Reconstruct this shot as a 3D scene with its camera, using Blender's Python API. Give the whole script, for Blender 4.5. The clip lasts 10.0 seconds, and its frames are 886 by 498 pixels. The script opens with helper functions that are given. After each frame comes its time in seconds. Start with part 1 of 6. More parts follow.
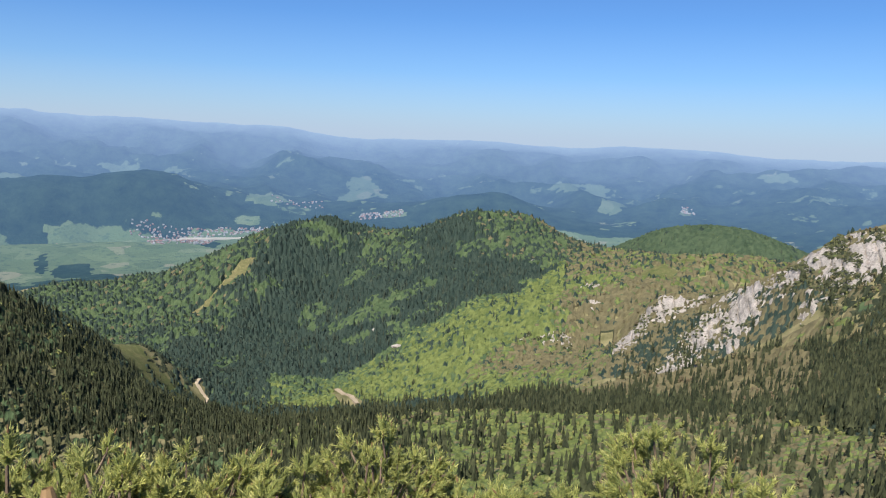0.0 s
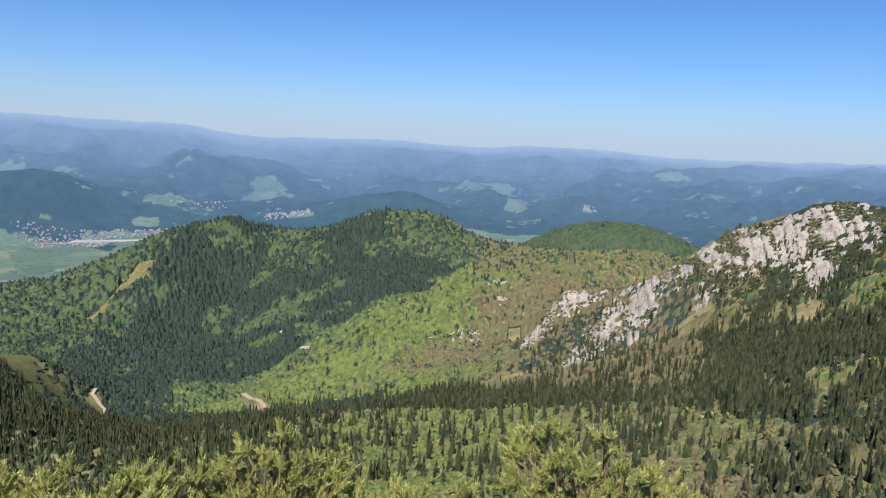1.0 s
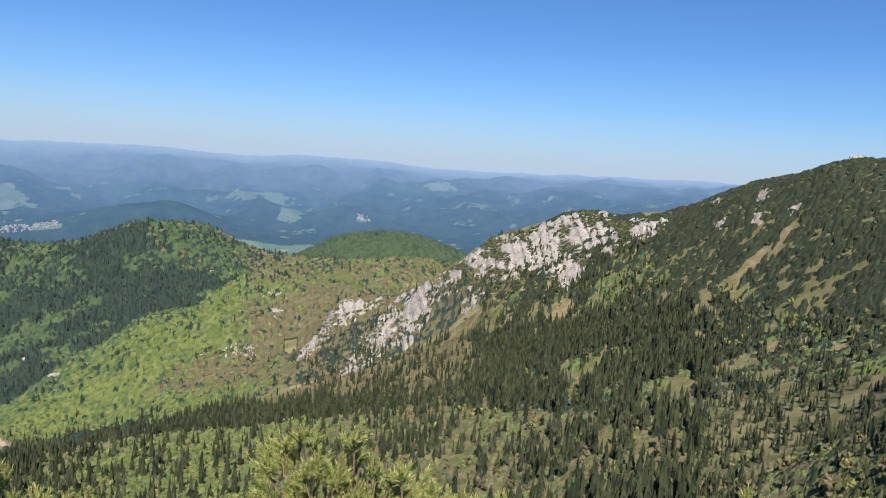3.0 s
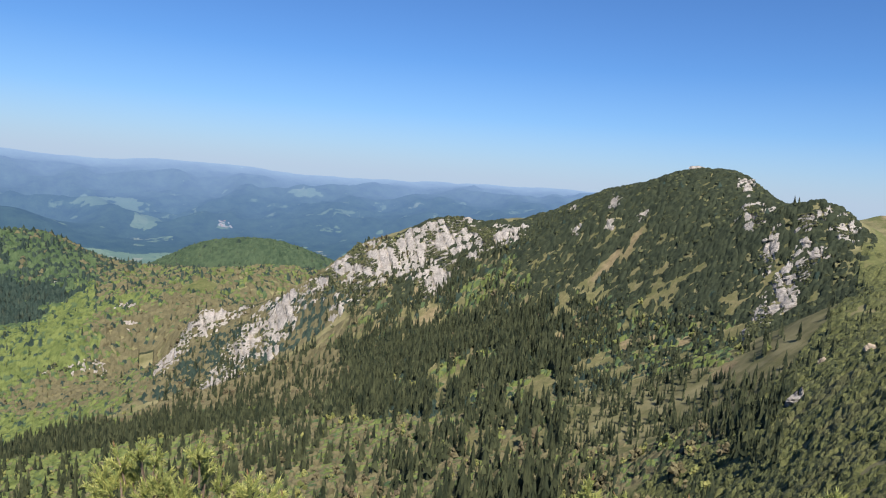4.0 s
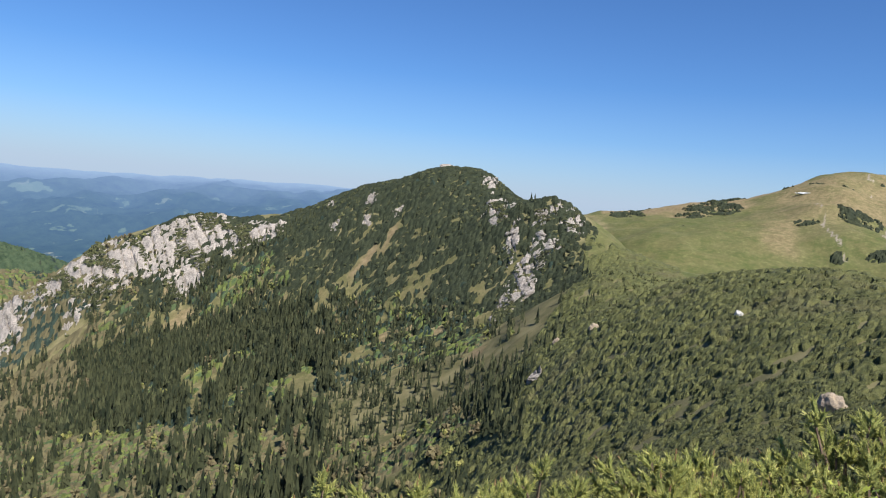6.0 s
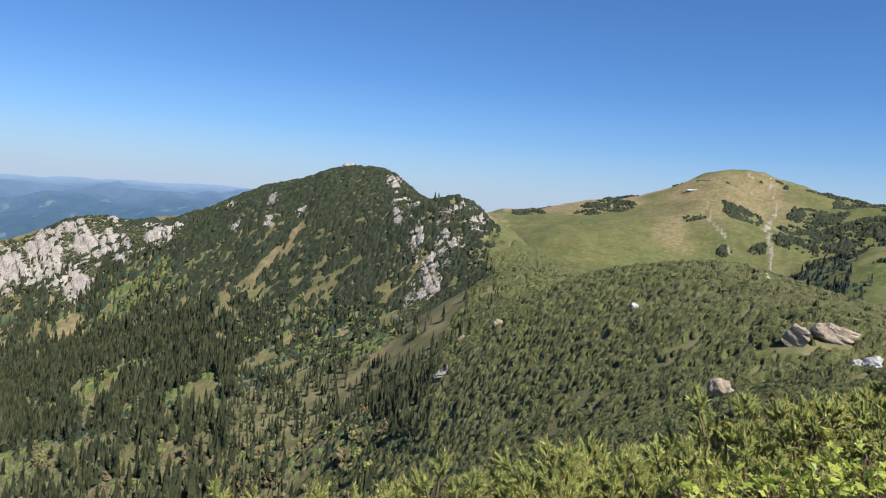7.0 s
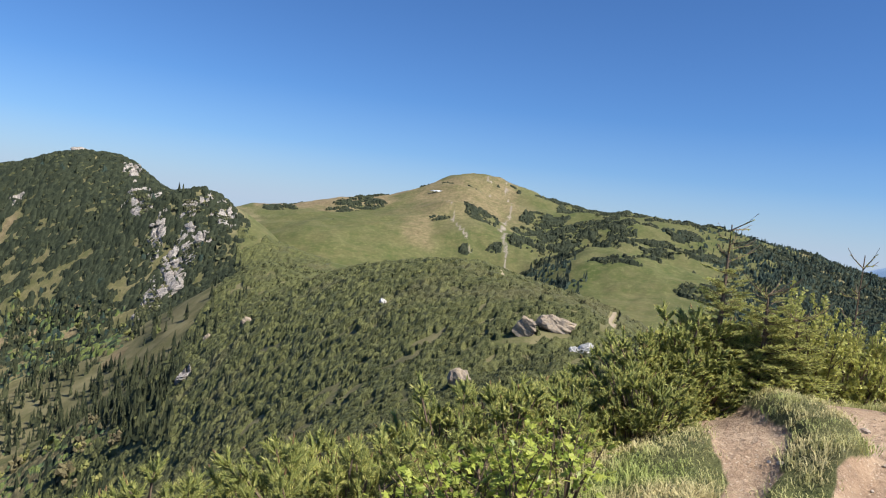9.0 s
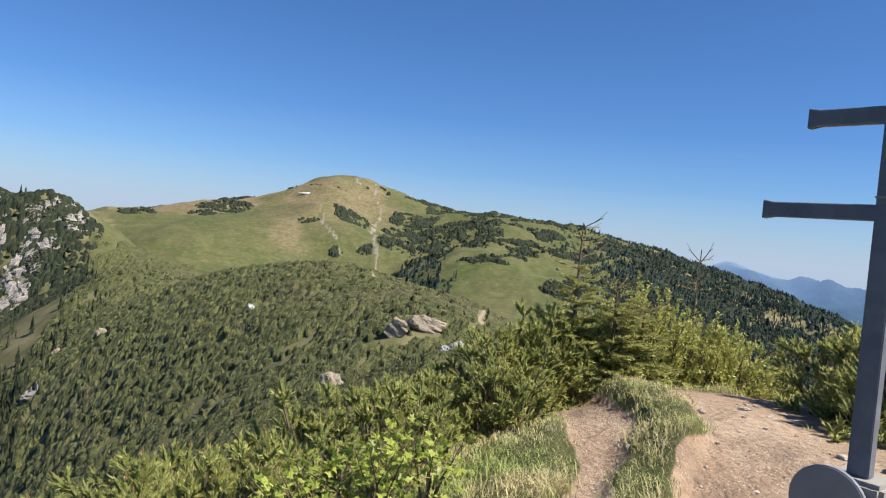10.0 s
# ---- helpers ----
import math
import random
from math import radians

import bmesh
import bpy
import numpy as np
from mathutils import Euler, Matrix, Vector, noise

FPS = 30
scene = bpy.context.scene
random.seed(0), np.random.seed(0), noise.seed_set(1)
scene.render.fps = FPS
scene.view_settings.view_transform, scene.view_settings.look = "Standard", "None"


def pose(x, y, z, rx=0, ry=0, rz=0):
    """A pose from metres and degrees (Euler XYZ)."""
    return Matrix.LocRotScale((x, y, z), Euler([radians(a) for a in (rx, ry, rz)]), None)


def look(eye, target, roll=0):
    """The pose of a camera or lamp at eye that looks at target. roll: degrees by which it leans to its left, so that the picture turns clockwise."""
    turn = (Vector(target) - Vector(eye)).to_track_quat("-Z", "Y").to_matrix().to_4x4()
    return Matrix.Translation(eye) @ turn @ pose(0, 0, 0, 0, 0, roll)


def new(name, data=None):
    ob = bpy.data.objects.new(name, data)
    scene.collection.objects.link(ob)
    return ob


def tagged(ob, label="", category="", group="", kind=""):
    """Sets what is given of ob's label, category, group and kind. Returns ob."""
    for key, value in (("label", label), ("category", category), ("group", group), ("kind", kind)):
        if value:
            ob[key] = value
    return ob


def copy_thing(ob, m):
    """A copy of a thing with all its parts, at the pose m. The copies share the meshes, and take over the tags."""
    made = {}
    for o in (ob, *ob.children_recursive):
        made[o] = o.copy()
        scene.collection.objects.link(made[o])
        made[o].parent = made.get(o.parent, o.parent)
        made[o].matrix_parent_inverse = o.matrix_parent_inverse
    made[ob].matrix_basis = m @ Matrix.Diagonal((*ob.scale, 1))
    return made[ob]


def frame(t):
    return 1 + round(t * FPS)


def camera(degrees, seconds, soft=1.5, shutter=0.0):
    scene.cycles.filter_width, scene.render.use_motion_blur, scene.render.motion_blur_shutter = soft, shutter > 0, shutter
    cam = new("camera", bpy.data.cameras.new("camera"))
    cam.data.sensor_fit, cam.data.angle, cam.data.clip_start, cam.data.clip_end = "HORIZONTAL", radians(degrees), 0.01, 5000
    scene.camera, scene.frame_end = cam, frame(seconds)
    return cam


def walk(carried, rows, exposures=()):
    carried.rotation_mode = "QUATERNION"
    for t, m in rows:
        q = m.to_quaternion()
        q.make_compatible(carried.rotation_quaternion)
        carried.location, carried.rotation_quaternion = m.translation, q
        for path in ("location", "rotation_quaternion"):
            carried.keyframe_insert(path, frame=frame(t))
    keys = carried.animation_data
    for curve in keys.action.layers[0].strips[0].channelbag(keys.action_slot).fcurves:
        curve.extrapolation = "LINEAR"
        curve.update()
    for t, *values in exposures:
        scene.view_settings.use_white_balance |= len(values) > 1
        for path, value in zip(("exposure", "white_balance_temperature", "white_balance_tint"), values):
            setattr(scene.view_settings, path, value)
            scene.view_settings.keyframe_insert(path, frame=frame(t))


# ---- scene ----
import itertools

# ---- camera: a person turns on the spot on a mountain top, the camera at arm's length ----
EYE = 1.6
cam = camera(62.2, 10.0, soft=1.15)
ROWS = [
    (0.0, 0.000, 0.500, -0.00, -8.84, -2.26),
    (0.5, 0.033, 0.499, -3.73, -8.80, -2.48),
    (1.0, 0.062, 0.496, -7.15, -8.62, -2.54),
    (1.5, 0.100, 0.490, -11.52, -8.46, -3.35),
    (2.0, 0.131, 0.482, -15.21, -7.93, -3.11),
    (2.5, 0.165, 0.472, -19.30, -7.28, -3.05),
    (3.0, 0.208, 0.455, -24.59, -6.95, -3.64),
    (4.5, 0.317, 0.387, -39.27, -5.27, -4.34),
    (5.0, 0.343, 0.364, -43.32, -5.08, -4.63),
    (5.5, 0.376, 0.330, -48.72, -4.58, -5.21),
    (6.0, 0.403, 0.296, -53.68, -4.56, -4.84),
    (7.5, 0.452, 0.213, -64.74, -3.98, -4.71),
    (8.0, 0.468, 0.176, -69.33, -4.13, -5.40),
    (8.5, 0.484, 0.124, -75.68, -3.28, -5.87),
    (9.0, 0.493, 0.084, -80.35, -2.52, -6.24),
    (9.5, 0.498, 0.049, -84.39, -1.98, -5.40),
    (10.0, 0.500, -0.004, -90.49, -1.35, -5.52),
]
walk(cam, [(t, pose(x, y, EYE, 90 + pitch, roll, yaw)) for t, x, y, yaw, pitch, roll in ROWS])

# ---- sky, sun, exposure ----
SUN_AZIMUTH, SUN_HEIGHT = 200.0, 50.0
world = bpy.data.worlds.new("sky")
scene.world = world
world.use_nodes = True
wn = world.node_tree
sky = wn.nodes.new("ShaderNodeTexSky")
sky.sky_type = 'NISHITA'
sky.sun_disc = False
sky.sun_elevation, sky.sun_rotation = radians(SUN_HEIGHT), radians(SUN_AZIMUTH)
sky.altitude, sky.air_density, sky.dust_density, sky.ozone_density = 1300, 1.0, 0.7, 3.0
clear = wn.nodes.new("ShaderNodeMix")
clear.data_type, clear.blend_type = 'RGBA', 'MULTIPLY'
clear.inputs[0].default_value = 1.0
clear.inputs[7].default_value = (0.57, 0.895, 1.31, 1.0)
wn.links.new(sky.outputs[0], clear.inputs[6])
where, split, low, haze = (wn.nodes.new("ShaderNode" + k) for k in ("TexCoord", "SeparateXYZ", "ValToRGB", "Mix"))
wn.links.new(where.outputs["Generated"], split.inputs[0])
wn.links.new(split.outputs[2], low.inputs[0])
for k, (at, much) in enumerate(((0.0, 0.80), (0.035, 0.46), (0.08, 0.13), (0.15, 0.0))):
    e = low.color_ramp.elements[k] if k < 2 else low.color_ramp.elements.new(at)
    e.position, e.color = at, (much, much, much, 1.0)
haze.data_type = 'RGBA'
haze.inputs[7].default_value = (5.3, 6.3, 8.0, 1.0)
wn.links.new(low.outputs[0], haze.inputs[0])
wn.links.new(clear.outputs[2], haze.inputs[6])
wn.links.new(haze.outputs[2], wn.nodes["Background"].inputs[0])
wn.nodes["Background"].inputs[1].default_value = 0.055
sun = new("sun", bpy.data.lights.new("sun", 'SUN'))
sun.data.energy, sun.data.angle, sun.data.color = 5.0, radians(0.6), (1.0, 0.95, 0.86)
sun.matrix_world = look((math.sin(radians(SUN_AZIMUTH)) * 50, math.cos(radians(SUN_AZIMUTH)) * 50, 50 * math.tan(radians(SUN_HEIGHT))), (0, 0, 0))
scene.view_settings.exposure = 0.82


# ---- materials ----
def material(name, build, rough=0.8, spec=0.2, glow_through=0.0):
    """A principled material; build(g) returns the colour socket and a bump height socket or None."""
    m = bpy.data.materials.new(name)
    m.use_nodes = True
    g = Graph(m.node_tree)
    colour, height = build(g)
    b = m.node_tree.nodes["Principled BSDF"]
    g.to(colour, b.inputs["Base Color"])
    b.inputs["Roughness"].default_value = rough
    b.inputs["Specular IOR Level"].default_value = spec
    if height:
        bump = g.node("ShaderNodeBump")
        bump.inputs["Strength"].default_value = height[1]
        bump.inputs["Distance"].default_value = height[2]
        g.to(height[0], bump.inputs["Height"])
        g.to(bump.outputs[0], b.inputs["Normal"])
    if glow_through:
        leaf, both, out = g.node("ShaderNodeBsdfTranslucent"), g.node("ShaderNodeMixShader"), m.node_tree.nodes["Material Output"]
        g.to(colour, leaf.inputs[0])
        both.inputs[0].default_value = glow_through
        g.to(b.outputs[0], both.inputs[1])
        g.to(leaf.outputs[0], both.inputs[2])
        g.to(both.outputs[0], out.inputs["Surface"])
    return m


class Graph:
    def __init__(self, tree):
        self.tree = tree

    def node(self, kind):
        return self.tree.nodes.new(kind)

    def to(self, value, socket):
        if isinstance(value, bpy.types.NodeSocket):
            self.tree.links.new(value, socket)
        else:
            socket.default_value = (*value, 1.0) if isinstance(value, tuple) and len(value) == 3 else value

    def coords(self):
        return self.node("ShaderNodeTexCoord").outputs["Object"]

    def noise(self, scale, detail=4, rough=0.6, at=None):
        n = self.node("ShaderNodeTexNoise")
        n.inputs["Scale"].default_value, n.inputs["Detail"].default_value, n.inputs["Roughness"].default_value = scale, detail, rough
        self.to(at or self.coords(), n.inputs["Vector"])
        return n.outputs["Fac"]

    def voronoi(self, scale, at=None, feature='F1', out="Distance"):
        n = self.node("ShaderNodeTexVoronoi")
        n.feature = feature
        n.inputs["Scale"].default_value = scale
        self.to(at or self.coords(), n.inputs["Vector"])
        return n.outputs[out]

    def ramp(self, value, *stops):
        n = self.node("ShaderNodeValToRGB")
        e = n.color_ramp.elements
        while len(e) < len(stops):
            e.new(0.5)
        for k, (p, c) in enumerate(stops):
            e[k].position, e[k].color = p, (*c, 1.0) if isinstance(c, tuple) else (c, c, c, 1.0)
        self.to(value, n.inputs[0])
        return n.outputs[0]

    def mix(self, fac, a, b):
        n = self.node("ShaderNodeMix")
        n.data_type = 'RGBA'
        self.to(fac, n.inputs[0])
        self.to(a, n.inputs[6])
        self.to(b, n.inputs[7])
        return n.outputs[2]

    def math(self, op, a, b=0.0, clamp=False):
        n = self.node("ShaderNodeMath")
        n.operation, n.use_clamp = op, clamp
        self.to(a, n.inputs[0])
        self.to(b, n.inputs[1])
        return n.outputs[0]

    def attribute(self, name):
        n = self.node("ShaderNodeAttribute")
        n.attribute_name = name
        s = self.node("ShaderNodeSeparateColor")
        self.to(n.outputs["Color"], s.inputs[0])
        return (*s.outputs[:3], n.outputs["Alpha"])

    def island(self):
        return self.node("ShaderNodeNewGeometry").outputs["Random Per Island"]

    def single(self):
        return self.node("ShaderNodeObjectInfo").outputs["Random"]

    def stretched(self, x, y, z):
        n = self.node("ShaderNodeMapping")
        n.inputs["Scale"].default_value = (x, y, z)
        self.to(self.coords(), n.inputs["Vector"])
        return n.outputs[0]


def ground_look(g):
    """Forest floor with grass, bare rock and trodden earth by the cover of the ground."""
    rock, grass, earth, heath = g.attribute("cover")
    big, mid, small, fine = g.noise(0.006, 5), g.noise(0.05, 5), g.noise(0.6, 5), g.noise(14.0, 5, 0.7)
    wood = g.mix(g.ramp(mid, (0.35, 0.0), (0.65, 1.0)), (0.088, 0.086, 0.040), (0.195, 0.172, 0.092))
    green = g.mix(g.ramp(big, (0.38, 0.0), (0.62, 1.0)), (0.060, 0.076, 0.025), (0.088, 0.090, 0.038))
    green = g.mix(g.ramp(mid, (0.42, 0.0), (0.64, 0.6)), green, (0.140, 0.122, 0.064))
    green = g.mix(g.ramp(g.noise(0.022, 7, 0.75), (0.49, 0.0), (0.62, 0.5)), green, (0.140, 0.114, 0.058))
    tussock = g.noise(0.16, 6, 0.8)
    green = g.mix(g.ramp(tussock, (0.36, 0.6), (0.5, 0.0)), green, (0.050, 0.072, 0.024))
    green = g.mix(g.ramp(tussock, (0.52, 0.0), (0.68, 0.7)), green, (0.185, 0.178, 0.082))
    green = g.mix(g.ramp(small, (0.35, 0.0), (0.7, 0.35)), green, (0.09, 0.115, 0.03))
    green = g.mix(g.math('MULTIPLY', heath, g.ramp(g.noise(0.05, 6, 0.8), (0.36, 0.55), (0.55, 1.0))), green, g.mix(g.ramp(tussock, (0.4, 0.0), (0.6, 1.0)), (0.148, 0.112, 0.066), (0.250, 0.192, 0.114)))
    stone = g.mix(g.ramp(mid, (0.35, 0.0), (0.6, 1.0)), (0.30, 0.255, 0.215), (0.21, 0.185, 0.16))
    soil = g.mix(g.ramp(small, (0.35, 0.0), (0.65, 1.0)), (0.34, 0.235, 0.155), (0.50, 0.38, 0.27))
    soil = g.mix(g.ramp(fine, (0.4, 0.0), (0.68, 0.8)), soil, (0.23, 0.15, 0.10))
    grit = g.voronoi(26.0)
    soil = g.mix(g.ramp(grit, (0.12, 0.7), (0.26, 0.0)), soil, (0.56, 0.48, 0.39))
    soil = g.mix(g.ramp(g.noise(1.4, 5, 0.7), (0.52, 0.0), (0.66, 0.65)), soil, (0.20, 0.14, 0.10))
    jitter = g.math('MULTIPLY', g.math('SUBTRACT', small, 0.5), 0.9)

    def edge(v):
        return g.ramp(g.math('ADD', v, jitter), (0.40, 0.0), (0.60, 1.0))
    c = g.mix(edge(grass), wood, green)
    c = g.mix(edge(rock), c, stone)
    c = g.mix(edge(earth), c, soil)
    return c, (g.math('ADD', fine, g.math('MULTIPLY', small, 2.0)), 0.9, 0.06)


def distance_look(g):
    """Fields and woods of the far valley."""
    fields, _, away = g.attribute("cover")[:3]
    cell = g.voronoi(0.013, g.stretched(1, 1, 0.2), out="Color")
    s = g.node("ShaderNodeSeparateColor")
    g.to(cell, s.inputs[0])
    crop = g.ramp(s.outputs[0], (0.0, (0.055, 0.078, 0.042)), (0.35, (0.085, 0.112, 0.058)), (0.6, (0.062, 0.088, 0.046)), (0.85, (0.105, 0.128, 0.074)), (1.0, (0.150, 0.140, 0.098)))
    # haze put into the colour: fields fade to dull dark green with distance
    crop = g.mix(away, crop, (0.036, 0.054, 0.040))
    crop = g.mix(g.ramp(g.noise(0.03, 5, 0.7), (0.55, 0.0), (0.62, 0.8)), crop, (0.040, 0.062, 0.040))
    wood = g.ramp(g.noise(0.014, 9, 0.75), (0.32, (0.006, 0.013, 0.013)), (0.68, (0.022, 0.037, 0.026)))
    c = g.mix(g.ramp(g.math('ADD', fields, g.math('MULTIPLY', g.math('SUBTRACT', g.noise(0.02, 5), 0.5), 0.9)), (0.46, 0.0), (0.54, 1.0)), wood, crop)
    return c, (g.noise(0.05, 6, 0.7), 0.7, 12.0)


GROUND = material("mountain_ground", ground_look, 0.92, 0.1)
DISTANCE = material("valley_and_far_hills", distance_look, 1.0, 0.0)

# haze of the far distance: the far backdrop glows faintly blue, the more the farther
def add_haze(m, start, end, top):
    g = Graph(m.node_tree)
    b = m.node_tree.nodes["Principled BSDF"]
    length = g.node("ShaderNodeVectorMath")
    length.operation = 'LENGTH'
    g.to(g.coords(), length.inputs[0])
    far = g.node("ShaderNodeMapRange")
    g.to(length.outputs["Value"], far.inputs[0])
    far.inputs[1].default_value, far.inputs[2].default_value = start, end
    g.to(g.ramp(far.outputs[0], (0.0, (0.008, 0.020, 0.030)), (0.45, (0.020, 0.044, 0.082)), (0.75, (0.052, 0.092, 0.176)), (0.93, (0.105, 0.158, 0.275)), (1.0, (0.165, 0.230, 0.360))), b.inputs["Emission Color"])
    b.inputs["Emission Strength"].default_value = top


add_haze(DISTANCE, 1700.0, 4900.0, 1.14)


# ---- the lie of the land ----
def lattice(ix, iy, seed):
    h = (ix.astype(np.int64) * 374761393 + iy.astype(np.int64) * 668265263 + seed * 1442695041) & 0x7FFFFFFF
    h = ((h ^ (h >> 13)) * 1274126177) & 0x7FFFFFFF
    return ((h ^ (h >> 16)) & 0xFFFF) / 32767.5 - 1.0


def value_noise(x, y, seed=0):
    ix, iy = np.floor(x), np.floor(y)
    u, v = x - ix, y - iy
    u, v = u * u * (3 - 2 * u), v * v * (3 - 2 * v)
    a, b = lattice(ix, iy, seed), lattice(ix + 1, iy, seed)
    c, d = lattice(ix, iy + 1, seed), lattice(ix + 1, iy + 1, seed)
    return (a * (1 - u) + b * u) * (1 - v) + (c * (1 - u) + d * u) * v


def fbm(x, y, octaves=4, seed=0):
    total, amp = 0.0, 0.5
    for k in range(octaves):
        total = total + amp * value_noise(x * 2 ** k + 17.3 * k, y * 2 ** k - 9.1 * k, seed + k)
        amp *= 0.5
    return total


def ridged(x, y, octaves=4, seed=0):
    total, amp = 0.0, 0.5
    for k in range(octaves):
        total = total + amp * (1 - 2 * np.abs(value_noise(x * 2 ** k + 5.7 * k, y * 2 ** k + 3.3 * k, seed + k)))
        amp *= 0.5
    return total


def smooth(a, b, x):
    t = np.clip((x - a) / (b - a), 0, 1)
    return t * t * (3 - 2 * t)


